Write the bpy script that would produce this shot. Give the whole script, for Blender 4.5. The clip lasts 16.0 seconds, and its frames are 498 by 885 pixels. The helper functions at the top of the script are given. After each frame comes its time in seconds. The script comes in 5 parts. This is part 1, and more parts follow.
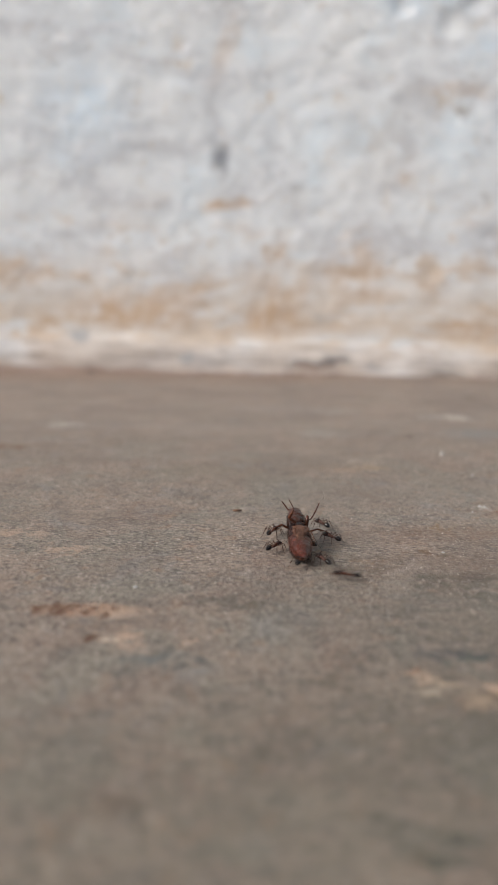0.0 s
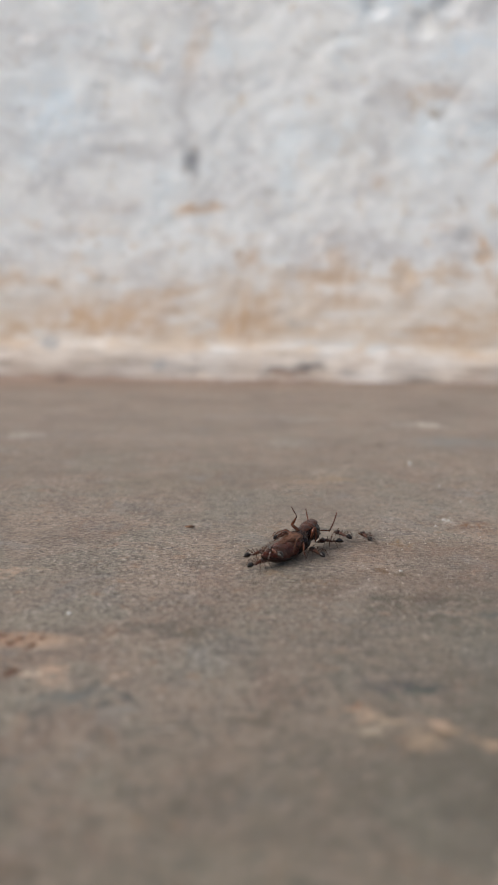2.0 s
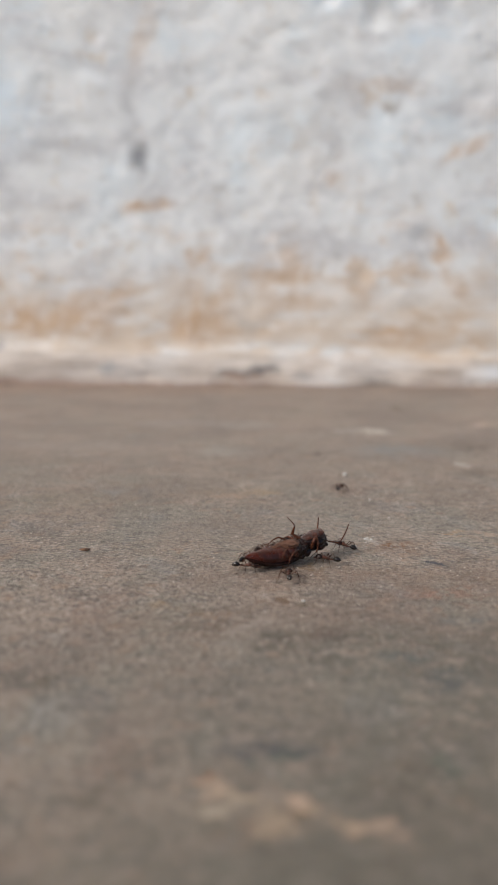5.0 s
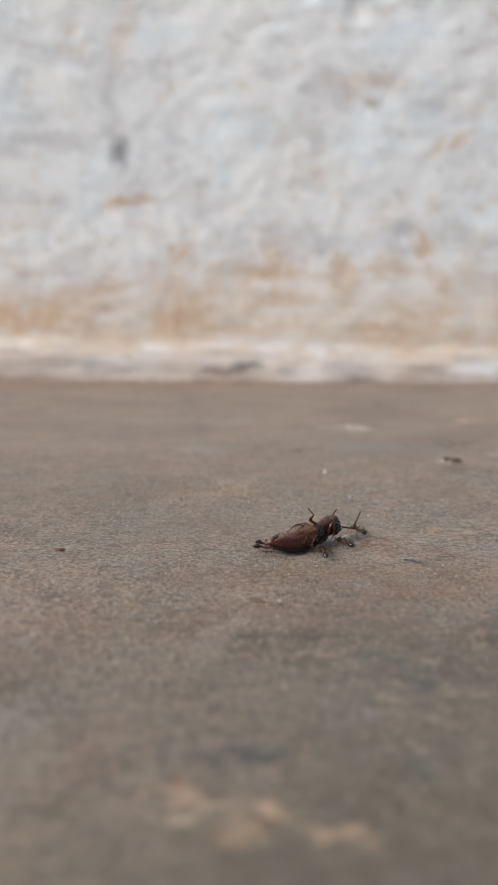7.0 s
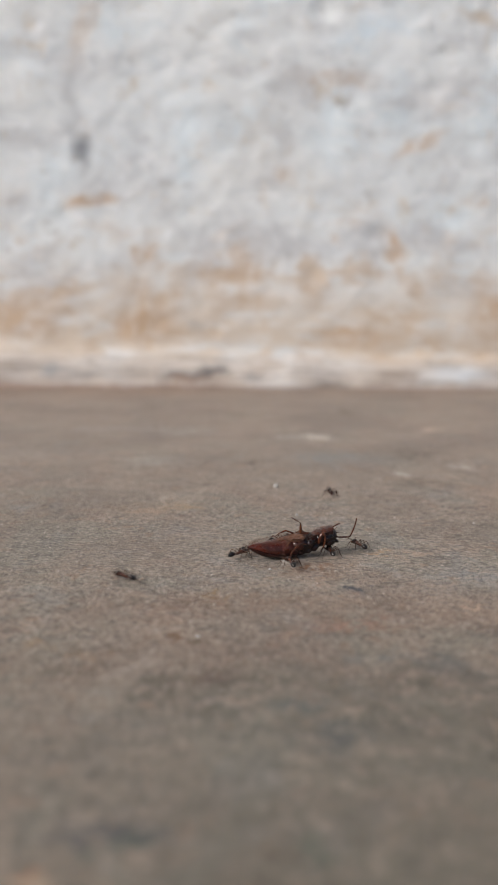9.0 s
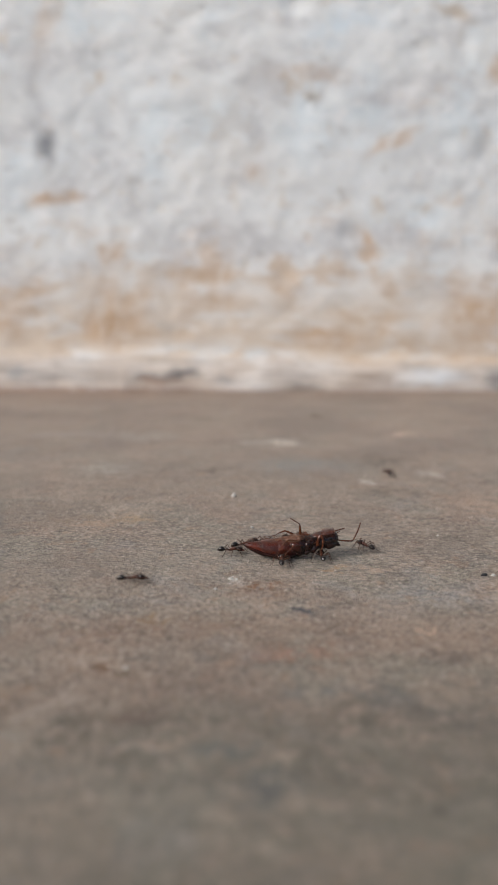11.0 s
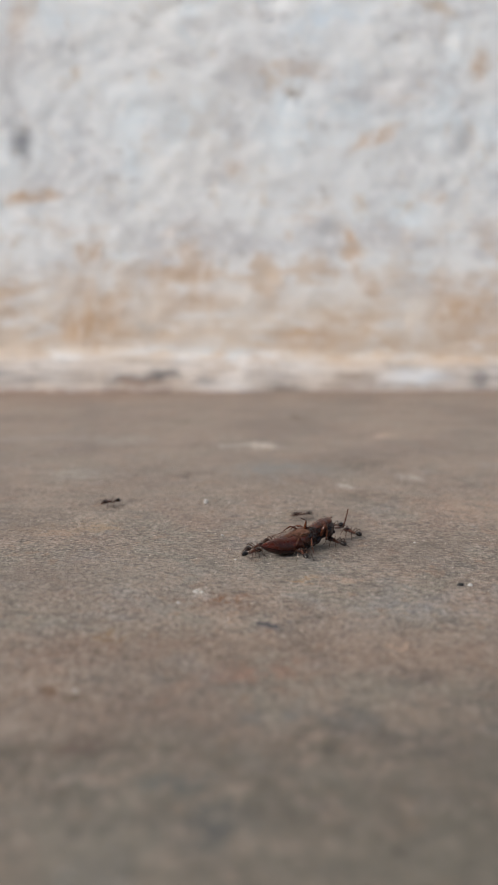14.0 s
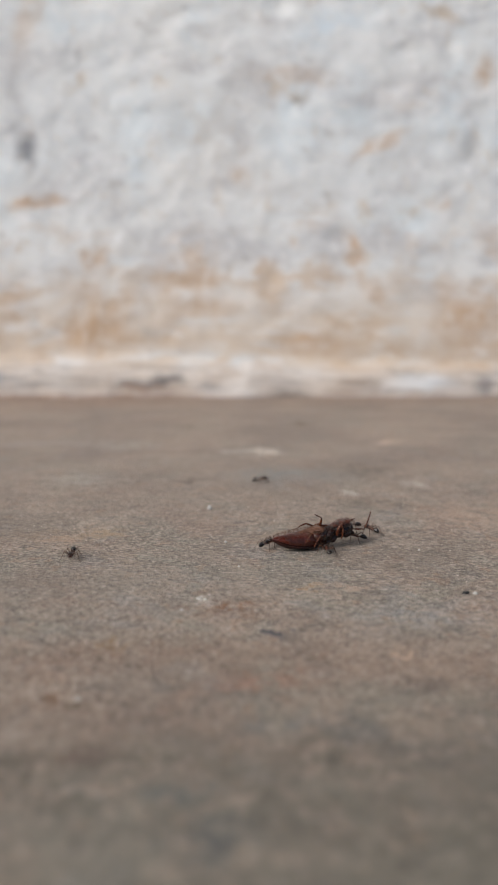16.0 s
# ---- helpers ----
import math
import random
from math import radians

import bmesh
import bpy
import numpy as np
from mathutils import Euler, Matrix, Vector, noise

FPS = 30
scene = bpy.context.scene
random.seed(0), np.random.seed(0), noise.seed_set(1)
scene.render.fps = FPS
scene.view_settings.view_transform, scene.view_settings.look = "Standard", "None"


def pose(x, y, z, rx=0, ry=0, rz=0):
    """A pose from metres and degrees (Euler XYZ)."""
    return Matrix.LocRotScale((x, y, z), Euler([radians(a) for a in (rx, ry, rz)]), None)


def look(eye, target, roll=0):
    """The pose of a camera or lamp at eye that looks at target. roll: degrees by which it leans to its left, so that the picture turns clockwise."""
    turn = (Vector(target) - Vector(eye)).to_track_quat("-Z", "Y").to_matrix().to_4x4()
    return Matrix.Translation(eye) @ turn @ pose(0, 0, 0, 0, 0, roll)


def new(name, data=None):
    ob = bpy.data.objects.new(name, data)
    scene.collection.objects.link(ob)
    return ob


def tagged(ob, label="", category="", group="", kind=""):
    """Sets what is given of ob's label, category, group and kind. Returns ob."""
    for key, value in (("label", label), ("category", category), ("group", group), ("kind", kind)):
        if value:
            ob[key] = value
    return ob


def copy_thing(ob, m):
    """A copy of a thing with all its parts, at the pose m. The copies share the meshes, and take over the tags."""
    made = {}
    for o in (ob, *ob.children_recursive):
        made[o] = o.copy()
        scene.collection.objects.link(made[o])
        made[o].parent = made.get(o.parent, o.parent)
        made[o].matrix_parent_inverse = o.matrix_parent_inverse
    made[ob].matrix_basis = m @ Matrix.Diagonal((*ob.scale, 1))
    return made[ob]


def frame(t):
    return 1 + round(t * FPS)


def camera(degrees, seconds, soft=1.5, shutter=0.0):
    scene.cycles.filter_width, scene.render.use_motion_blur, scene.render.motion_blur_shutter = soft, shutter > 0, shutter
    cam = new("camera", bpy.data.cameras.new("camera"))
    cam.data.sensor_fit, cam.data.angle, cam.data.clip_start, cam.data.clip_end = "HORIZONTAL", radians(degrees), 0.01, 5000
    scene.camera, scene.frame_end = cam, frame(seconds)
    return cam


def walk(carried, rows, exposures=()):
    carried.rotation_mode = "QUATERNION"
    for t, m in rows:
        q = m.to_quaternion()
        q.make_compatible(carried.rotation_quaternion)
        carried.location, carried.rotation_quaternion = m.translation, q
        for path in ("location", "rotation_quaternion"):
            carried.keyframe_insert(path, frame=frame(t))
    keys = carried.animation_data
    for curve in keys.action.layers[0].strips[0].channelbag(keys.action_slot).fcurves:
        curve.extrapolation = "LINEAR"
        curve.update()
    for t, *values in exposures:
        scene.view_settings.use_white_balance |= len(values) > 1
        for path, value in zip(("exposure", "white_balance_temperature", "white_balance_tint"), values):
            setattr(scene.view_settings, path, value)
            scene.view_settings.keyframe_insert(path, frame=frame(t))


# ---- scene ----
cam = camera(34.9, 16.0, soft=0.9, shutter=0.45)
METRES, EYE, TILT, LEAN, TURN = 0.0805, 0.055, 0.0, 0.0, 0.0
ROWS = [
    (0.0, 0.0, 0.0, 0.0, 0.28, -11.48, -1.36),
    (0.5, 0.0074, 0.0026, 0.0009, -0.17, -11.22, -1.42),
    (1.0, 0.0203, 0.0119, 0.0009, -0.65, -11.17, -1.48),
    (1.5, 0.0317, 0.0181, -0.0, -0.88, -11.3, -1.34),
    (2.0, 0.1005, 0.1046, 0.005, -0.67, -11.12, -1.16),
    (2.5, 0.1332, 0.1488, 0.0046, -0.86, -10.89, -1.09),
    (3.0, 0.1632, 0.1754, 0.0032, -1.08, -10.85, -1.01),
    (3.5, 0.2099, 0.2072, 0.0056, -1.22, -10.88, -1.04),
    (4.0, 0.2336, 0.2291, 0.006, -1.42, -10.95, -1.05),
    (4.5, 0.2964, 0.2809, 0.0065, -1.66, -11.01, -1.09),
    (7.0, 0.3505, 0.3232, 0.008, -2.88, -11.34, -1.04),
    (7.5, 0.378, 0.3441, 0.0097, -3.01, -11.37, -1.06),
    (8.0, 0.4492, 0.4091, 0.014, -3.18, -11.34, -1.09),
    (8.5, 0.4531, 0.4191, 0.0103, -3.39, -11.24, -1.14),
    (9.0, 0.5052, 0.4777, 0.0147, -3.72, -11.16, -1.28),
    (11.5, 0.6198, 0.6131, 0.0152, -4.8, -11.11, -1.23),
    (12.0, 0.6391, 0.6352, 0.0138, -4.82, -11.17, -1.16),
    (12.5, 0.6823, 0.6789, 0.0195, -5.03, -11.19, -1.13),
    (13.0, 0.6846, 0.6821, 0.0163, -5.24, -11.11, -1.09),
    (13.5, 0.6846, 0.6823, 0.0159, -5.36, -11.13, -1.04),
    (14.0, 0.6834, 0.6833, 0.0146, -5.38, -11.12, -1.04),
    (14.5, 0.6803, 0.6886, 0.014, -5.19, -11.13, -1.11),
    (15.0, 0.6801, 0.6861, 0.017, -5.07, -10.96, -1.19),
    (15.5, 0.6811, 0.6919, 0.0125, -5.1, -10.79, -1.16),
    (16.0, 0.6829, 0.6929, 0.0153, -5.1, -10.74, -1.17),
]
walk(cam, [(t, pose(0, 0, EYE, TILT, LEAN, TURN) @ pose(METRES * x, METRES * y, METRES * z, 90 + pitch, roll, yaw)) for t, x, y, z, yaw, pitch, roll in ROWS])
cam.data.dof.use_dof = True
cam.data.dof.focus_distance = 0.171
cam.data.dof.aperture_fstop = 18.0

# ---- daylight: bright hazy sky partly blocked by an added slab, soft low sun from the open left end ----
world = bpy.data.worlds.new("world")
scene.world = world
world.use_nodes = True
sky = world.node_tree.nodes.new("ShaderNodeTexSky")
sky.sky_type, sky.sun_disc = "NISHITA", False
sky.sun_elevation, sky.sun_rotation = radians(33), radians(248)
sky.air_density, sky.dust_density, sky.ozone_density = 1.0, 2.0, 1.2
world.node_tree.links.new(sky.outputs[0], world.node_tree.nodes["Background"].inputs[0])
world.node_tree.nodes["Background"].inputs[1].default_value = 0.111
sun = new("sun", bpy.data.lights.new("sun", "SUN"))
sun.data.energy, sun.data.angle, sun.data.color = 2.15, radians(22), (1.0, 0.968, 0.942)
sun.matrix_world = look((-4.0, -1.6, 2.8), (0, 0, 0))
scene.view_settings.exposure = 0.30


# ---- materials ----
class Nodes:
    """A short way to write node trees."""

    def __init__(self, name):
        self.mat = bpy.data.materials.new(name)
        self.mat.use_nodes = True
        self.tree = self.mat.node_tree
        self.bsdf = self.tree.nodes["Principled BSDF"]
        self.obj = self.tree.nodes.new("ShaderNodeTexCoord").outputs["Object"]

    def put(self, socket, value):
        if isinstance(value, bpy.types.NodeSocket):
            self.tree.links.new(value, socket)
        else:
            socket.default_value = value

    def noise(self, scale, detail=3.0, rough=0.55, vector=None, distort=0.0):
        n = self.tree.nodes.new("ShaderNodeTexNoise")
        self.put(n.inputs["Vector"], vector or self.obj)
        n.inputs["Scale"].default_value, n.inputs["Detail"].default_value = scale, detail
        n.inputs["Roughness"].default_value, n.inputs["Distortion"].default_value = rough, distort
        return n.outputs["Fac"]

    def jitter(self, scale, amount):
        """Object coordinates shaken by a colour noise, for ragged outlines."""
        n = self.tree.nodes.new("ShaderNodeTexNoise")
        self.put(n.inputs["Vector"], self.obj)
        n.inputs["Scale"].default_value, n.inputs["Detail"].default_value = scale, 4.0
        n.inputs["Roughness"].default_value = 0.65
        v = self.tree.nodes.new("ShaderNodeVectorMath")
        v.operation = "MULTIPLY_ADD"
        self.put(v.inputs[0], n.outputs["Color"])
        v.inputs[1].default_value = (amount, amount, amount)
        w = self.tree.nodes.new("ShaderNodeVectorMath")
        self.put(w.inputs[0], v.outputs[0])
        w.inputs[1].default_value = (-amount / 2,) * 3
        self.put(v.inputs[2], self.obj)
        return w.outputs[0]

    def stretch(self, scale):
        m = self.tree.nodes.new("ShaderNodeMapping")
        self.put(m.inputs["Vector"], self.obj)
        m.inputs["Scale"].default_value = scale
        return m.outputs[0]

    def step(self, value, low, high, a=0.0, b=1.0):
        m = self.tree.nodes.new("ShaderNodeMapRange")
        m.interpolation_type = "SMOOTHSTEP"
        for s, v in zip(m.inputs, (value, low, high, a, b)):
            self.put(s, v)
        return m.outputs[0]

    def mul(self, a, b, operation="MULTIPLY"):
        m = self.tree.nodes.new("ShaderNodeMath")
        m.operation = operation
        self.put(m.inputs[0], a), self.put(m.inputs[1], b)
        return m.outputs[0]

    def mix(self, fac, a, b):
        m = self.tree.nodes.new("ShaderNodeMix")
        m.data_type = "RGBA"
        self.put(m.inputs[0], fac)
        for s, v in ((m.inputs[6], a), (m.inputs[7], b)):
            self.put(s, (*v, 1.0) if isinstance(v, tuple) else v)
        return m.outputs[2]

    def spot(self, vector, centre, size, turn, soft=0.5, axis="Z"):
        """1 inside a ragged ellipse, 0 outside."""
        m = self.tree.nodes.new("ShaderNodeMapping")
        m.vector_type = "TEXTURE"
        self.put(m.inputs["Vector"], vector)
        m.inputs["Location"].default_value = centre
        m.inputs["Scale"].default_value = size
        m.inputs["Rotation"].default_value["XYZ".index(axis)] = radians(turn)
        v = self.tree.nodes.new("ShaderNodeVectorMath")
        v.operation = "LENGTH"
        self.put(v.inputs[0], m.outputs[0])
        return self.step(v.outputs["Value"], 1.0 + soft / 2, 1.0 - soft, 0.0, 1.0)

    def after(self, vector, colour):
        """The same vector, worked out only once colour is known: keeps a long row of layers in order."""
        v = self.tree.nodes.new("ShaderNodeVectorMath")
        v.operation = "MULTIPLY_ADD"
        self.put(v.inputs[0], colour)
        v.inputs[1].default_value = (1e-9,) * 3
        self.put(v.inputs[2], vector)
        return v.outputs[0]

    def split(self, vector=None):
        s = self.tree.nodes.new("ShaderNodeSeparateXYZ")
        self.put(s.inputs[0], vector or self.obj)
        return s.outputs

    def bump(self, *layers):
        """layers: (height, distance)."""
        last = None
        for height, distance in layers:
            b = self.tree.nodes.new("ShaderNodeBump")
            b.inputs["Strength"].default_value = 1.0
            b.inputs["Distance"].default_value = distance
            self.put(b.inputs["Height"], height)
            if last:
                self.put(b.inputs["Normal"], last)
            last = b.outputs[0]
        self.put(self.bsdf.inputs["Normal"], last)

    def done(self, colour, rough, coat=0.0, specular=0.5):
        self.put(self.bsdf.inputs["Base Color"], (*colour, 1.0) if isinstance(colour, tuple) else colour)
        self.put(self.bsdf.inputs["Roughness"], rough)
        self.bsdf.inputs["Coat Weight"].default_value = coat
        self.bsdf.inputs["Coat Roughness"].default_value = 0.12
        self.bsdf.inputs["Specular IOR Level"].default_value = specular
        return self.mat


def floor_material():
    n = Nodes("worn_concrete")
    big = n.noise(17, 5, 0.62, distort=0.5)
    mid = n.noise(95, 5, 0.65, distort=0.4)
    small = n.noise(330, 5, 0.68, vector=n.stretch((0.6, 1, 1)))
    fine = n.noise(1300, 4, 0.7, vector=n.stretch((0.75, 1, 1)))
    grain = n.noise(3600, 2, 0.6)
    c = n.mix(n.step(big, 0.34, 0.66), (0.272, 0.220, 0.173), (0.343, 0.262, 0.202))
    # broad cloudy patches: rosy dust, grey-green damp marks, blue-grey worn skin
    c = n.mix(n.mul(n.step(n.noise(52, 6, 0.7, distort=1.0), 0.49, 0.63), 0.6), c, (0.275, 0.182, 0.136))
    c = n.mix(n.mul(n.step(n.noise(38, 5, 0.65, distort=0.8), 0.48, 0.60), 0.6), c, (0.226, 0.220, 0.178))
    c = n.mix(n.mul(n.step(n.noise(66, 5, 0.65, distort=0.6), 0.54, 0.66), 0.45), c, (0.262, 0.262, 0.258))
    c = n.mix(n.mul(n.step(mid, 0.47, 0.64), 0.42), c, (0.150, 0.125, 0.104))
    c = n.mix(n.mul(n.step(n.noise(140, 5, 0.7), 0.53, 0.68), 0.22), c, (0.39, 0.325, 0.27))
    c = n.mix(n.mul(n.step(small, 0.52, 0.62), 0.58), c, (0.108, 0.094, 0.084))
    c = n.mix(n.mul(n.step(n.noise(420, 4, 0.7), 0.55, 0.68), 0.50), c, (0.45, 0.385, 0.32))
    # dark mottles, a few millimetres each, gathered in drifts
    drift = n.step(n.noise(24, 4, 0.6, distort=0.5), 0.42, 0.62, 0.25, 1.0)
    blot = n.noise(240, 5, 0.62, vector=n.stretch((0.55, 1, 1)), distort=0.4)
    c = n.mix(n.mul(n.mul(n.step(blot, 0.53, 0.64), 0.42), drift), c, (0.112, 0.097, 0.084))
    c = n.mix(n.mul(n.step(blot, 0.44, 0.34), 0.10), c, (0.40, 0.335, 0.275))
    speck = n.noise(190, 3, 0.5)
    c = n.mix(n.mul(n.step(speck, 0.60, 0.68), 0.5), c, (0.34, 0.215, 0.14))
    c = n.mix(n.mul(n.step(fine, 0.52, 0.64), 0.80), c, (0.48, 0.405, 0.345))
    c = n.mix(n.mul(n.step(fine, 0.48, 0.36), 0.72), c, (0.086, 0.070, 0.060))
    c = n.mix(n.mul(n.step(n.noise(34, 4, 0.6, distort=0.6), 0.50, 0.64), 0.34), c, (0.155, 0.128, 0.104))
    # dark specks that paint the shade of small pits, without any relief
    pits = n.step(n.noise(620, 4, 0.65), 0.56, 0.66)
    c = n.mix(n.mul(pits, 0.58), c, (0.072, 0.061, 0.053))
    c = n.mix(n.mul(n.step(grain, 0.56, 0.70), 0.5), c, (0.55, 0.50, 0.44))
    c = n.mix(n.mul(n.step(grain, 0.42, 0.30), 0.4), c, (0.08, 0.070, 0.063))
    # brown dust that lies along the foot of the wall
    x, y, z = n.split()
    c = n.mix(n.mul(n.step(n.mul(y, n.mul(big, 0.10), "ADD"), 0.24, 0.40), 0.5), c, n.mix(n.step(n.noise(40, 4, 0.6, vector=n.stretch((0.6, 1, 1))), 0.42, 0.58), (0.365, 0.290, 0.238), (0.275, 0.222, 0.192)))
    c = n.mix(n.mul(n.step(n.mul(y, n.mul(big, 0.05), "ADD"), 0.445, 0.50), 0.5), c, (0.30, 0.205, 0.152))
    shaken, nudged = n.jitter(130, 0.016), n.jitter(230, 0.014)
    patchy = n.step(n.noise(300, 5, 0.75), 0.41, 0.55, 0.05, 1.15)
    wide_patchy = n.step(n.noise(300, 5, 0.75), 0.41, 0.55, 0.36, 0.86)
    # dark stains, painted shade near the camera, ochre scrapes and bleached flecks, the widest below
    for centre, size, turn, soft, colour, amount in sorted(FLOOR_STAINS_AND_SHADE, key=lambda mark: -mark[1][0] * mark[1][1]):
        c = n.mix(n.mul(n.mul(n.spot(n.after(shaken if max(size) > 0.0075 and soft > 0.65 else nudged, c), (*centre, 0), (*size, 1), turn, soft), amount), wide_patchy if max(size) > 0.019 else patchy), c, colour)
    # one fresh scrape: an ochre band with ragged edges and small rusty pits in it
    torn, rim = n.jitter(900, 0.0045), n.step(n.noise(900, 4, 0.7), 0.38, 0.56, 0.35, 1.0)
    for px, py, sx, sy, soft, colour, amount in SCRAPE:
        c = n.mix(n.mul(n.mul(n.spot(n.after(torn, c), (px, py, 0), (sx, sy, 1), 4, soft), amount), rim), c, colour)
    n.bump((mid, 0.0004), (blot, 0.0005), (small, 0.0006), (fine, 0.0005), (grain, 0.0001))
    return n.done(c, n.step(fine, 0.3, 0.7, 0.66, 0.88), specular=0.38)


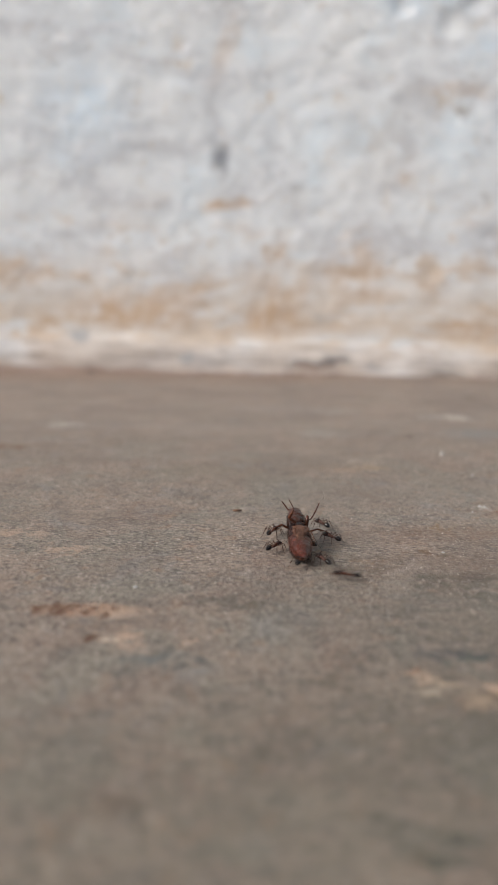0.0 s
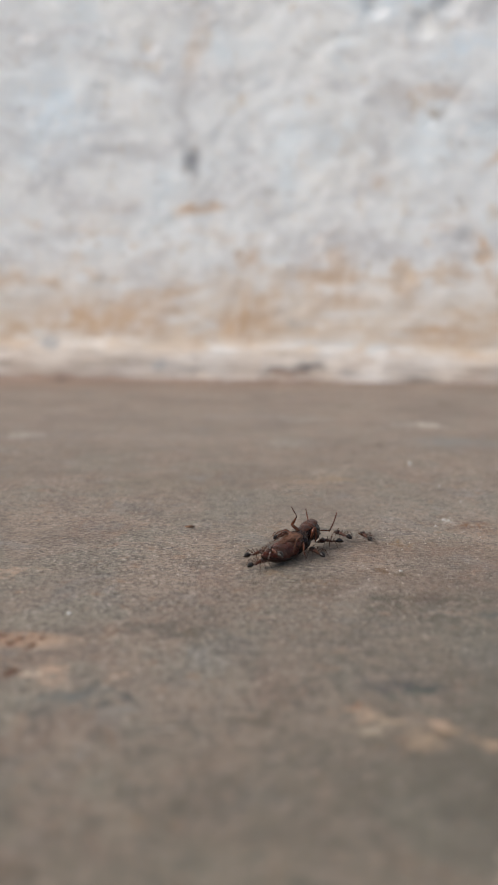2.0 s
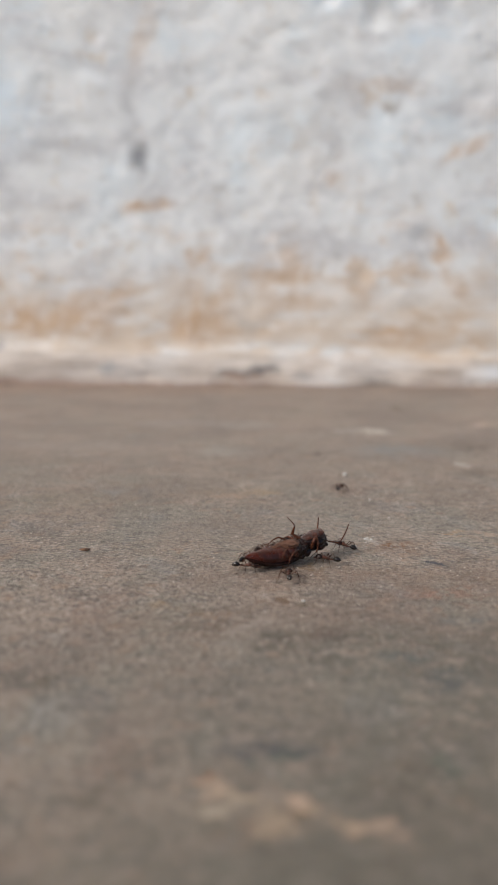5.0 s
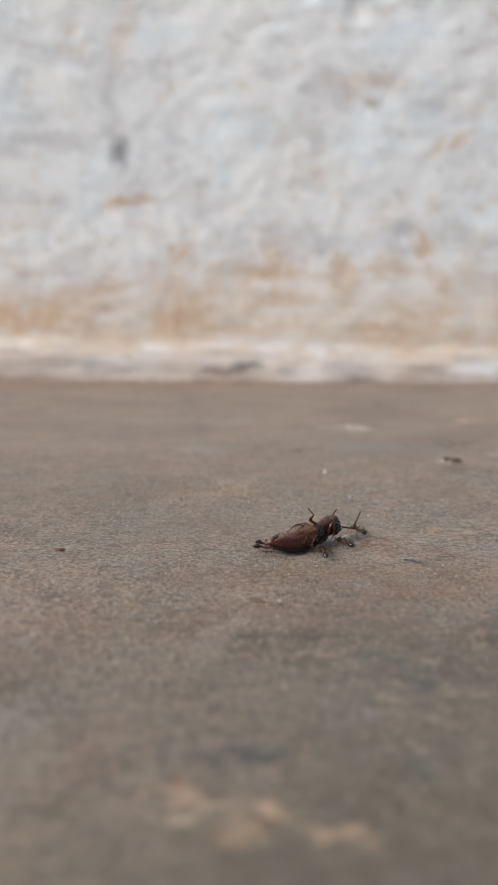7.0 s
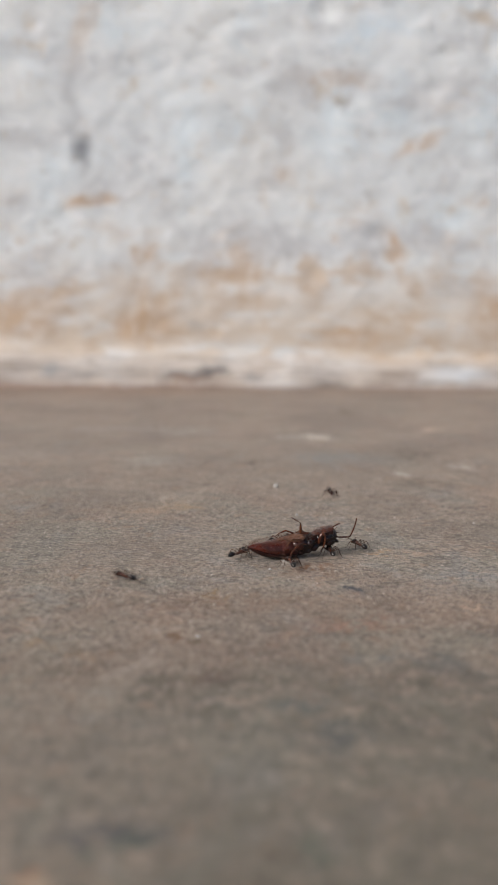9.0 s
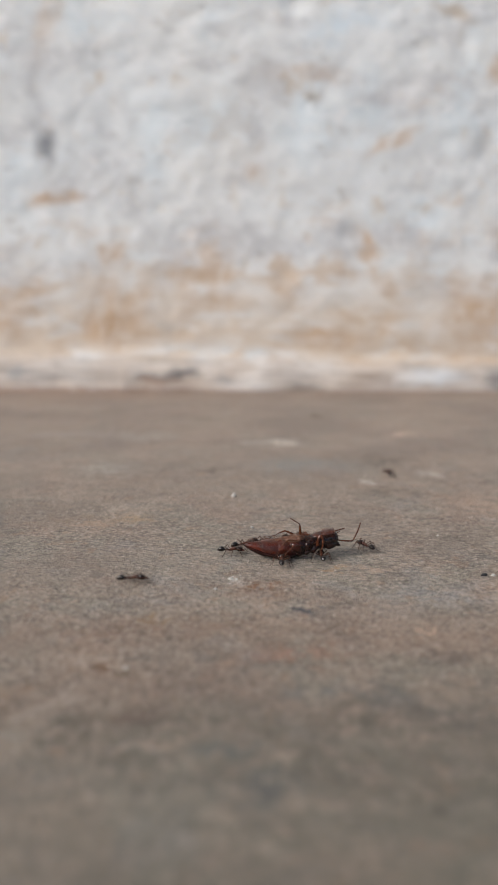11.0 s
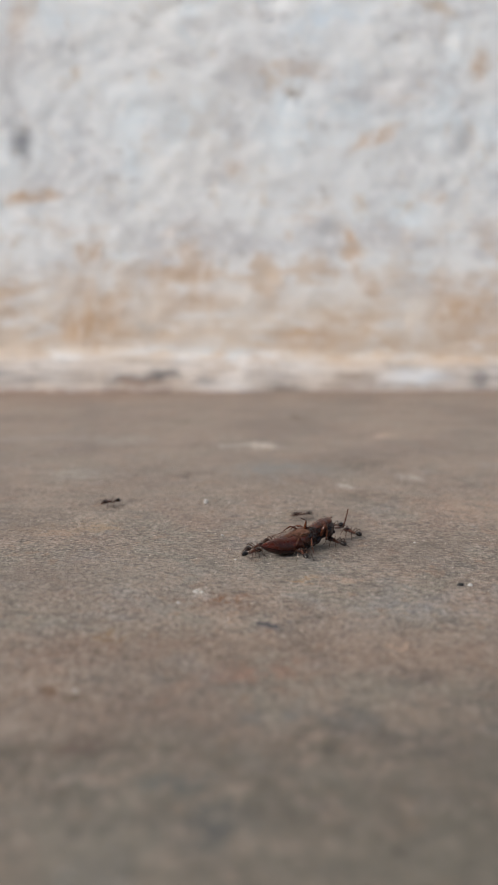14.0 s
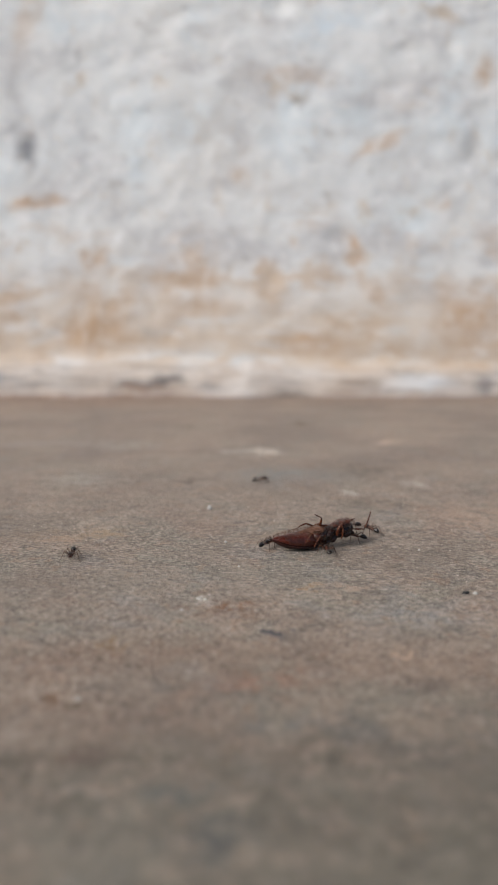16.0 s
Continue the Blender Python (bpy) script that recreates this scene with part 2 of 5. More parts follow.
OCHRE, PALE, DARK, RUST = (0.49, 0.345, 0.25), (0.50, 0.44, 0.385), (0.085, 0.077, 0.059), (0.16, 0.075, 0.035)
FLOOR_STAINS_AND_SHADE = [
    # first three: wide grey-green patches that paint the shade close to the camera
    ((0.0, 0.072), (0.075, 0.026), 0, 1.2, (0.165, 0.152, 0.112), 0.6), ((0.075, 0.105), (0.065, 0.022), 12, 1.2, (0.175, 0.165, 0.125), 0.65), ((0.065, 0.134), (0.060, 0.020), 4, 1.3, (0.195, 0.186, 0.150), 0.5), ((0.045, 0.205), (0.05, 0.012), 4, 1.2, (0.235, 0.232, 0.205), 0.4),
    # bluish and brown stains of a few millimetres, a rosy smear and a scrape with a dark rim
    ((-0.0140, 0.1082), (0.0040, 0.0028), 0, 0.6, (0.15, 0.155, 0.15), 0.65), ((-0.0070, 0.1072), (0.0018, 0.0012), 0, 0.6, (0.10, 0.10, 0.10), 0.7), ((0.0325, 0.1118), (0.0075, 0.0026), -4, 0.7, (0.105, 0.10, 0.10), 0.75),
    ((0.0722, 0.1797), (0.0026, 0.0020), 10, 0.6, (0.075, 0.072, 0.085), 1.0), ((0.0645, 0.1914), (0.0036, 0.0015), 4, 0.6, (0.21, 0.10, 0.05), 0.9), ((0.0670, 0.1636), (0.0058, 0.0014), 0, 0.9, (0.35, 0.22, 0.165), 0.4),
    ((0.0660, 0.1630), (0.0020, 0.0009), 0, 0.9, (0.38, 0.21, 0.155), 0.35), ((0.0910, 0.1710), (0.0016, 0.0012), 20, 0.7, OCHRE, 0.7), ((0.0800, 0.2000), (0.0030, 0.0016), 0, 0.7, (0.42, 0.26, 0.14), 0.7), ((0.0590, 0.1950), (0.0014, 0.0010), 0, 0.6, (0.62, 0.57, 0.52), 0.9),
    ((0.0360, 0.1590), (0.0036, 0.0020), 0, 0.7, (0.17, 0.10, 0.06), 0.7), ((0.0420, 0.1570), (0.0026, 0.0014), 0, 0.7, (0.16, 0.12, 0.085), 0.7), ((0.0590, 0.1290), (0.0060, 0.0036), 12, 0.8, (0.12, 0.122, 0.115), 0.6), ((0.0700, 0.1510), (0.0070, 0.0026), 6, 0.8, (0.17, 0.175, 0.17), 0.5),
    ((0.0790, 0.1480), (0.0050, 0.0026), 0, 0.8, (0.14, 0.14, 0.135), 0.5), ((0.0860, 0.1430), (0.0070, 0.0034), -8, 0.8, (0.11, 0.10, 0.09), 0.55), ((0.0600, 0.1420), (0.0034, 0.0020), 0, 0.8, DARK, 0.43), ((0.0520, 0.1440), (0.0034, 0.0020), 0, 0.8, DARK, 0.43), ((0.0470, 0.1420), (0.0050, 0.0024), 0, 0.8, DARK, 0.37),
    ((0.0560, 0.1370), (0.0050, 0.0024), 0, 0.8, (0.11, 0.12, 0.115), 0.6), ((0.0780, 0.1260), (0.0030, 0.0030), 0, 0.8, DARK, 0.43), ((0.0920, 0.1610), (0.0040, 0.0022), 0, 0.8, (0.13, 0.10, 0.085), 0.6), ((0.0460, 0.1760), (0.0036, 0.0014), 0, 0.8, (0.26, 0.17, 0.09), 0.7),
    ((0.0220, 0.1480), (0.0024, 0.0016), 0, 0.7, DARK, 0.50), ((0.0340, 0.1460), (0.0034, 0.0020), 0, 0.7, DARK, 0.43), ((0.0430, 0.1370), (0.0034, 0.0020), 0, 0.7, DARK, 0.50), ((0.0580, 0.1290), (0.0040, 0.0026), 0, 0.7, (0.10, 0.10, 0.095), 0.5), ((0.0330, 0.1100), (0.0040, 0.0020), 0, 0.8, (0.10, 0.12, 0.095), 0.6),
    ((0.0490, 0.1050), (0.0070, 0.0030), 0, 0.8, DARK, 0.37), ((0.0540, 0.1090), (0.0026, 0.0022), 0, 0.8, (0.09, 0.11, 0.085), 0.7), ((0.0250, 0.1540), (0.0030, 0.0014), 0, 0.7, (0.30, 0.20, 0.12), 0.6), ((0.0160, 0.1570), (0.0030, 0.0014), 0, 0.7, (0.30, 0.21, 0.13), 0.6),
    ((0.0170, 0.0720), (0.0040, 0.0030), 0, 0.8, DARK, 0.46), ((0.0200, 0.0695), (0.0050, 0.0024), 0, 0.8, (0.075, 0.08, 0.06), 0.7), ((-0.0220, 0.0800), (0.0024, 0.0016), 0, 0.8, DARK, 0.37), ((0.0010, 0.0860), (0.0040, 0.0026), 0, 0.8, DARK, 0.37), ((0.0080, 0.0890), (0.0024, 0.0014), 0, 0.8, DARK, 0.37),
    ((-0.0130, 0.0770), (0.0050, 0.0026), 0, 0.8, (0.16, 0.12, 0.09), 0.6), ((0.0145, 0.1105), (0.0040, 0.0018), 0, 0.8, DARK, 0.34), ((-0.0070, 0.1290), (0.0036, 0.0024), 0, 0.8, DARK, 0.37), ((-0.0075, 0.1135), (0.0022, 0.0013), 0, 0.6, OCHRE, 0.6), ((0.0440, 0.1450), (0.0060, 0.0036), 0, 0.8, (0.12, 0.085, 0.07), 0.6),
    ((0.1080, 0.3850), (0.0040, 0.0070), 0, 0.7, (0.12, 0.09, 0.065), 0.8), ((-0.0150, 0.2270), (0.0200, 0.0090), 0, 1.0, (0.18, 0.165, 0.125), 0.55), ((0.0370, 0.2370), (0.0060, 0.0050), 0, 0.8, (0.40, 0.29, 0.19), 0.6), ((-0.0710, 0.3010), (0.0080, 0.0080), 0, 0.8, PALE, 0.6), ((0.0240, 0.3280), (0.0120, 0.0080), 0, 0.9, (0.20, 0.17, 0.16), 0.5),
    ((0.1320, 0.3420), (0.0050, 0.0040), 0, 0.7, (0.58, 0.42, 0.34), 0.7), ((0.0330, 0.2420), (0.0012, 0.0090), -22, 0.6, (0.50, 0.40, 0.32), 0.55), ((0.0280, 0.2345), (0.0100, 0.0060), 0, 0.9, (0.24, 0.17, 0.115), 0.5), ((0.1040, 0.2710), (0.0030, 0.0024), 0, 0.7, (0.55, 0.48, 0.42), 0.7), ((0.0920, 0.2930), (0.0240, 0.0100), 0, 1.0, (0.25, 0.255, 0.245), 0.5),
    ((-0.0197, 0.1244), (0.0045, 0.0022), 10, 0.6, OCHRE, 0.5),
    ((-0.0189, 0.1145), (0.0046, 0.0020), -32, 0.6, OCHRE, 0.9), ((-0.0210, 0.1153), (0.0016, 0.0008), -30, 0.6, (0.68, 0.56, 0.44), 0.8), ((-0.0130, 0.1111), (0.0016, 0.0012), 0, 0.6, DARK, 0.6),
    ((-0.0146, 0.1068), (0.006, 0.0035), 0, 0.65, (0.15, 0.16, 0.145), 0.5), ((-0.0005, 0.1290), (0.0060, 0.0042), 0, 0.65, DARK, 0.45), ((0.0130, 0.1038), (0.0050, 0.0030), 0, 0.65, DARK, 0.35),
    ((0.0240, 0.1052), (0.0034, 0.0012), -32, 0.6, OCHRE, 0.8), ((0.0236, 0.1058), (0.0018, 0.0006), -30, 0.5, (0.24, 0.12, 0.06), 0.9), ((0.0285, 0.1034), (0.0042, 0.0013), -16, 0.6, (0.48, 0.36, 0.25), 0.7), ((0.0345, 0.1024), (0.0040, 0.0013), -20, 0.6, OCHRE, 0.75),
    ((0.0258, 0.1010), (0.0038, 0.0016), 10, 0.6, (0.48, 0.39, 0.29), 0.8), ((0.0322, 0.0982), (0.0020, 0.0036), 16, 0.8, (0.46, 0.335, 0.23), 0.6), ((0.0385, 0.0992), (0.0050, 0.0015), -28, 0.8, (0.47, 0.34, 0.23), 0.7), ((0.0430, 0.0960), (0.0040, 0.0018), -30, 0.7, OCHRE, 0.6), ((0.0360, 0.0990), (0.0050, 0.0008), -30, 0.5, (0.20, 0.13, 0.08), 0.6),
    ((-0.036, 0.1568), (0.0055, 0.0035), 0, 0.6, OCHRE, 0.65), ((-0.0498, 0.1659), (0.007, 0.0032), 0, 0.6, OCHRE, 0.6),
    ((0.0860, 0.3275), (0.0066, 0.0062), 0, 0.5, (0.56, 0.48, 0.42), 0.85), ((0.0772, 0.3290), (0.007, 0.004), 0, 0.6, PALE, 0.55), ((0.1369, 0.3437), (0.005, 0.006), 0, 0.6, (0.46, 0.35, 0.26), 0.5),
    ((-0.0806, 0.2565), (0.009, 0.006), 0, 0.6, RUST, 0.6), ((0.0586, 0.380), (0.005, 0.006), 0, 0.6, DARK, 0.4),
    ((0.0644, 0.1879), (0.007, 0.003), 8, 0.8, RUST, 0.35),
    ((0.0686, 0.1625), (0.009, 0.0035), 0, 0.9, (0.30, 0.13, 0.075), 0.35), ((0.0385, 0.2440), (0.0030, 0.0095), -24, 0.6, (0.44, 0.35, 0.27), 0.22), ((0.0291, 0.2317), (0.0065, 0.0028), 0, 0.6, OCHRE, 0.35), ((0.0580, 0.2855), (0.0022, 0.0045), 0, 0.6, (0.14, 0.11, 0.09), 0.7), ((0.0826, 0.2938), (0.012, 0.010), 0, 0.9, (0.23, 0.24, 0.23), 0.6), ((0.1135, 0.2961), (0.009, 0.012), 0, 0.9, DARK, 0.4), ((0.0278, 0.2891), (0.010, 0.008), 0, 0.9, (0.42, 0.38, 0.33), 0.55), ((0.1255, 0.2811), (0.0045, 0.005), 0, 0.6, PALE, 0.5), ((0.0352, 0.3408), (0.014, 0.010), 0, 0.9, (0.40, 0.37, 0.32), 0.5), ((0.1082, 0.2600), (0.014, 0.006), 0, 0.9, DARK, 0.35),
    ((0.1288, 0.2482), (0.014, 0.012), 0, 0.8, OCHRE, 0.3), ((0.0103, 0.3468), (0.02, 0.008), 0, 0.8, PALE, 0.35),
    ((0.0349, 0.1431), (0.006, 0.0035), 20, 0.8, DARK, 0.4), ((0.0401, 0.1396), (0.008, 0.004), -15, 0.8, DARK, 0.35),
    ((0.0317, 0.1482), (0.010, 0.003), 60, 0.8, PALE, 0.25), ((0.0880, 0.2000), (0.004, 0.0022), 0, 0.7, OCHRE, 0.5),
    ((0.060, 0.193), (0.003, 0.002), 0, 0.7, PALE, 0.6), ((0.0740, 0.1450), (0.007, 0.004), 30, 0.9, DARK, 0.45),
    ((0.0620, 0.1330), (0.006, 0.004), 0, 0.9, DARK, 0.4), ((0.030, 0.205), (0.012, 0.010), 0, 0.9, (0.19, 0.14, 0.11), 0.4),
    # wide DARK ellipses: shade over the nearest floor, put into the colour
    ((0.055, 0.116), (0.048, 0.022), 8, 1.3, DARK, 0.40), ((0.10, 0.128), (0.035, 0.016), -10, 1.2, DARK, 0.6),
    ((0.075, 0.095), (0.06, 0.02), 0, 1.2, DARK, 0.5), ((0.060, 0.140), (0.065, 0.022), 2, 1.3, DARK, 0.40), ((0.115, 0.150), (0.03, 0.012), 0, 1.2, DARK, 0.5), ((0.045, 0.172), (0.030, 0.006), 4, 1.2, (0.20, 0.125, 0.085), 0.6),
    ((0.088, 0.166), (0.034, 0.009), -4, 1.2, (0.20, 0.125, 0.085), 0.5), ((0.028, 0.150), (0.026, 0.008), 0, 1.2, (0.20, 0.125, 0.085), 0.45),
    ((0.062, 0.1915), (0.010, 0.0025), 6, 0.9, (0.19, 0.10, 0.06), 0.5), ((0.098, 0.185), (0.012, 0.006), 0, 1.2, (0.30, 0.31, 0.32), 0.35),
    # the DARK one here is more of the painted near shade
    ((0.035, 0.085), (0.05, 0.016), 0, 1.2, DARK, 0.35), ((0.045, 0.158), (0.022, 0.008), 10, 1.2, (0.16, 0.11, 0.085), 0.3),
    ((0.062, 0.150), (0.020, 0.007), -15, 1.2, (0.20, 0.12, 0.09), 0.25), ((0.115, 0.300), (0.03, 0.01), 5, 0.9, DARK, 0.18), ((-0.02, 0.30), (0.04, 0.012), 0, 0.9, PALE, 0.2),
]

SCRAPE = [
    (-0.0270, 0.1254, 0.0090, 0.0031, 0.6, (0.42, 0.255, 0.165), 0.9), (-0.0212, 0.1247, 0.0036, 0.0024, 0.8, (0.50, 0.37, 0.27), 0.7),
    *[(px, py, 1.25 * sx, 1.3 * sy, 0.7, (0.13, 0.062, 0.034), 1.0) for px, py, sx, sy in ((-0.0349, 0.1254, 0.0012, 0.0018), (-0.0324, 0.1267, 0.0011, 0.0011), (-0.0310, 0.1250, 0.0013, 0.0019), (-0.0295, 0.1267, 0.0008, 0.0013), (-0.0319, 0.1237, 0.0010, 0.0010), (-0.0265, 0.1245, 0.0008, 0.0009), (-0.0232, 0.1235, 0.0008, 0.0010), (-0.0222, 0.1259, 0.0005, 0.0007), (-0.0282, 0.1269, 0.0005, 0.0007), (-0.0254, 0.1262, 0.0006, 0.0006), (-0.0240, 0.1147, 0.0011, 0.0013))],
]


def wall_material():
    n = Nodes("limewashed_plaster")
    x, y, z = n.split()
    big = n.noise(11, 5, 0.6)
    mid = n.noise(38, 5, 0.65, distort=0.4)
    fine = n.noise(150, 4, 0.65)
    streak = n.noise(26, 5, 0.65, vector=n.stretch((0.6, 1, 1.3)), distort=0.5)
    c = n.mix(n.step(big, 0.35, 0.65), (0.725, 0.75, 0.765), (0.76, 0.77, 0.765))
    c = n.mix(n.mul(n.step(n.noise(19, 4, 0.6), 0.50, 0.66), 0.65), c, (0.68, 0.765, 0.82))
    c = n.mix(n.mul(n.step(streak, 0.46, 0.64), 0.75), c, (0.545, 0.545, 0.56))
    c = n.mix(n.mul(n.step(fine, 0.5, 0.7), 0.5), c, (0.86, 0.86, 0.86))
    c = n.mix(n.mul(n.step(n.noise(55, 6, 0.7), 0.55, 0.70), 0.6), c, (0.58, 0.47, 0.35))
    # flecks of lifted limewash, and dark flecks painted as the shade in small pits
    c = n.mix(n.mul(n.step(n.noise(105, 5, 0.7, distort=0.5), 0.57, 0.65), 0.55), c, (0.88, 0.88, 0.89))
    c = n.mix(n.mul(n.step(n.noise(90, 5, 0.7, vector=n.stretch((0.7, 1, 1.3))), 0.58, 0.67), 0.55), c, (0.47, 0.455, 0.44))
    # splashed mud low on the wall, ragged at its upper edge
    mud = n.noise(40, 5, 0.68, vector=n.stretch((0.6, 1, 2.0)), distort=0.5)
    height = n.mul(z, n.mul(n.mul(mud, 0.5, "SUBTRACT"), 0.13), "ADD")
    c = n.mix(n.mul(n.step(height, 0.078, 0.036), n.step(mud, 0.3, 0.60, 0.15, 0.85)), c, (0.61, 0.485, 0.37))
    low = n.step(n.mul(z, n.mul(n.mul(big, 0.5, "SUBTRACT"), 0.2), "ADD"), 0.12, 0.05)
    c = n.mix(n.mul(n.mul(n.step(n.noise(30, 6, 0.7, vector=n.stretch((0.7, 1, 1.4))), 0.50, 0.62), low), 0.6), c, (0.53, 0.36, 0.22))
    # paler bead of plaster at the foot, dirty where it meets the floor
    c = n.mix(n.mul(n.step(n.mul(z, n.mul(fine, 0.006), "ADD"), 0.024, 0.017), 0.75), c, n.mix(n.step(n.noise(70, 5, 0.72, vector=n.stretch((0.35, 1, 4.5))), 0.45, 0.60), (0.63, 0.57, 0.52), (0.32, 0.27, 0.24)))
    c = n.mix(n.mul(n.step(n.mul(z, n.mul(mid, 0.007), "SUBTRACT"), 0.0, -0.0035), 0.7), c, (0.34, 0.22, 0.16))
    shaken, nudged = n.jitter(65, 0.017), n.jitter(95, 0.013)
    patchy = n.step(n.noise(110, 5, 0.7), 0.38, 0.56, 0.25, 1.1)
    for px, pz, sx, sz, turn, soft, colour, amount in WALL_STAINS_AND_SHADE:
        mask = n.mul(n.spot(n.after(shaken if max(sx, sz) > 0.0185 else nudged, c), (px, 0, pz), (sx, 1, sz), turn, soft, "Y"), amount)
        c = n.mix(n.mul(mask, patchy) if colour is MUD or max(sx, sz) > 0.0185 else mask, c, colour)
    rough = n.noise(30, 6, 0.7, vector=n.stretch((0.6, 1, 1.6)))
    c = n.mix(n.mul(n.step(rough, 0.52, 0.68), 0.45), c, (0.84, 0.84, 0.835))
    n.bump((big, 0.0015), (rough, 0.0012), (mid, 0.0009), (n.noise(85, 5, 0.7), 0.0008), (fine, 0.0005))
    return n.done(c, 0.85, specular=0.3)


MUD, SOOT, GREY, BLUE = (0.52, 0.345, 0.21), (0.09, 0.095, 0.11), (0.36, 0.35, 0.35), (0.60, 0.73, 0.84)
WALL_STAINS_AND_SHADE = [
    (-0.021, 0.1245, 0.0058, 0.0075, 0, 1.2, (0.13, 0.14, 0.17), 0.85), (-0.019, 0.1165, 0.003, 0.006, 0, 1.2, GREY, 0.6), (-0.026, 0.155, 0.005, 0.016, 0, 1.2, GREY, 0.28),
    (-0.017, 0.099, 0.015, 0.004, -8, 0.8, MUD, 0.8), (0.012, 0.070, 0.010, 0.006, 20, 0.8, MUD, 0.65),
    (0.0138, 0.0439, 0.016, 0.010, 10, 1.0, MUD, 0.55), (0.0650, 0.0480, 0.020, 0.009, -5, 1.0, MUD, 0.5), (0.0681, 0.0666, 0.012, 0.010, 30, 1.0, MUD, 0.5), (0.0070, 0.0568, 0.014, 0.006, 0, 1.0, MUD, 0.4), (-0.0525, 0.0407, 0.020, 0.010, 0, 1.0, MUD, 0.5), (-0.0870, 0.0364, 0.012, 0.012, 0, 1.0, MUD, 0.5),
    (0.010, 0.034, 0.018, 0.010, -10, 0.8, MUD, 0.8), (-0.142, 0.058, 0.02, 0.012, 0, 0.9, MUD, 0.5),
    (-0.074, 0.033, 0.04, 0.009, 0, 0.9, MUD, 0.55), (-0.105, 0.020, 0.006, 0.004, 0, 0.8, GREY, 0.85),
    (-0.039, 0.009, 0.006, 0.003, 0, 0.7, GREY, 0.8), (0.0490, 0.0100, 0.0085, 0.0034, 0, 1.2, (0.06, 0.06, 0.065), 0.9), (0.0375, 0.0080, 0.0170, 0.0022, -5, 1.0, (0.16, 0.15, 0.15), 0.75), (0.038, 0.005, 0.016, 0.003, 0, 0.9, (0.25, 0.15, 0.10), 0.7),
    (0.1140, 0.0040, 0.0120, 0.0034, 0, 0.9, (0.20, 0.17, 0.15), 0.8), (0.1465, 0.0770, 0.0135, 0.0052, 66, 0.8, MUD, 0.85), (0.0403, 0.0343, 0.005, 0.004, 0, 1.3, (0.36, 0.33, 0.30), 0.6), (0.0727, 0.0070, 0.006, 0.003, 0, 0.9, GREY, 0.6), (-0.0225, 0.0080, 0.0180, 0.0014, 0, 1.0, GREY, 0.65), (-0.098, -0.001, 0.008, 0.002, 0, 0.8, SOOT, 0.7), (0.1774, 0.0160, 0.0100, 0.0014, 4, 0.9, (0.20, 0.19, 0.19), 0.75),
    (0.138, 0.085, 0.004, 0.008, 0, 0.8, GREY, 0.35), (0.158, 0.057, 0.010, 0.005, 35, 0.8, MUD, 0.6), (0.065, 0.075, 0.012, 0.006, -20, 1.0, MUD, 0.4), (0.1074, 0.053, 0.009, 0.007, 0, 1.0, MUD, 0.4), (0.168, 0.151, 0.009, 0.0035, 5, 1.0, MUD, 0.45), (0.205, 0.130, 0.004, 0.008, 0, 1.0, GREY, 0.4), (0.1132, 0.152, 0.0045, 0.0035, 0, 1.0, (0.40, 0.33, 0.25), 0.7), (0.184, 0.1926, 0.012, 0.003, 18, 0.9, (0.50, 0.40, 0.30), 0.7),
    (0.157, 0.1315, 0.0165, 0.0040, -28, 0.8, MUD, 0.62), (0.208, 0.167, 0.005, 0.009, 0, 0.8, MUD, 0.65),
    (0.189, 0.103, 0.009, 0.004, 0, 0.8, MUD, 0.45), (0.086, 0.114, 0.007, 0.004, 15, 0.8, MUD, 0.5),
    (0.127, 0.030, 0.022, 0.007, 0, 0.9, MUD, 0.75), (0.206, 0.046, 0.02, 0.018, 0, 0.9, MUD, 0.6),
    (0.117, 0.150, 0.005, 0.005, 30, 0.8, GREY, 0.5), (0.1868, 0.0105, 0.018, 0.005, 0, 0.9, (0.60, 0.64, 0.68), 0.75),
    (0.2175, 0.0100, 0.005, 0.006, 0, 0.9, SOOT, 0.6), (0.072, 0.135, 0.022, 0.022, 0, 1.0, (0.56, 0.53, 0.50), 0.55),
    (-0.018, 0.185, 0.006, 0.02, 18, 0.9, MUD, 0.35), (0.110, 0.1625, 0.024, 0.005, -2, 0.9, MUD, 0.35),
    # grey and near-white spots paint the shade and lit edges of the broken plaster
    (0.105, 0.203, 0.012, 0.007, 20, 1.3, (0.50, 0.49, 0.48), 0.6), (0.085, 0.205, 0.008, 0.004, -30, 0.9, (0.9, 0.9, 0.9), 0.7), (0.13, 0.195, 0.009, 0.004, 25, 0.9, (0.9, 0.9, 0.9), 0.7), (0.165, 0.155, 0.012, 0.005, -30, 1.0, (0.88, 0.88, 0.88), 0.6), (0.090, 0.210, 0.03, 0.012, 0, 1.0, BLUE, 0.6),
    (-0.10, 0.150, 0.03, 0.03, 0, 1.0, BLUE, 0.5), (0.13, 0.185, 0.025, 0.01, -20, 1.0, BLUE, 0.5), (0.055, 0.062, 0.02, 0.012, 10, 1.0, MUD, 0.35),
]


def chitin(name, base, dark, rough, coat, scale=900, speck=0.5, specular=0.4):
    """Insect shell: mottled brown, a little punctured, with a clear gloss."""
    n = Nodes(name)
    a = n.noise(scale, 4, 0.6)
    b = n.noise(scale * 5, 2, 0.5)
    c = n.mix(n.step(a, 0.35, 0.68), base, dark)
    c = n.mix(n.mul(n.step(b, 0.55, 0.75), speck), c, tuple(v * 1.7 for v in base))
    n.bump((b, 0.007 / scale), (a, 0.034 / scale))
    return n.done(c, n.step(a, 0.3, 0.7, rough * 0.8, rough * 1.3), coat, specular)


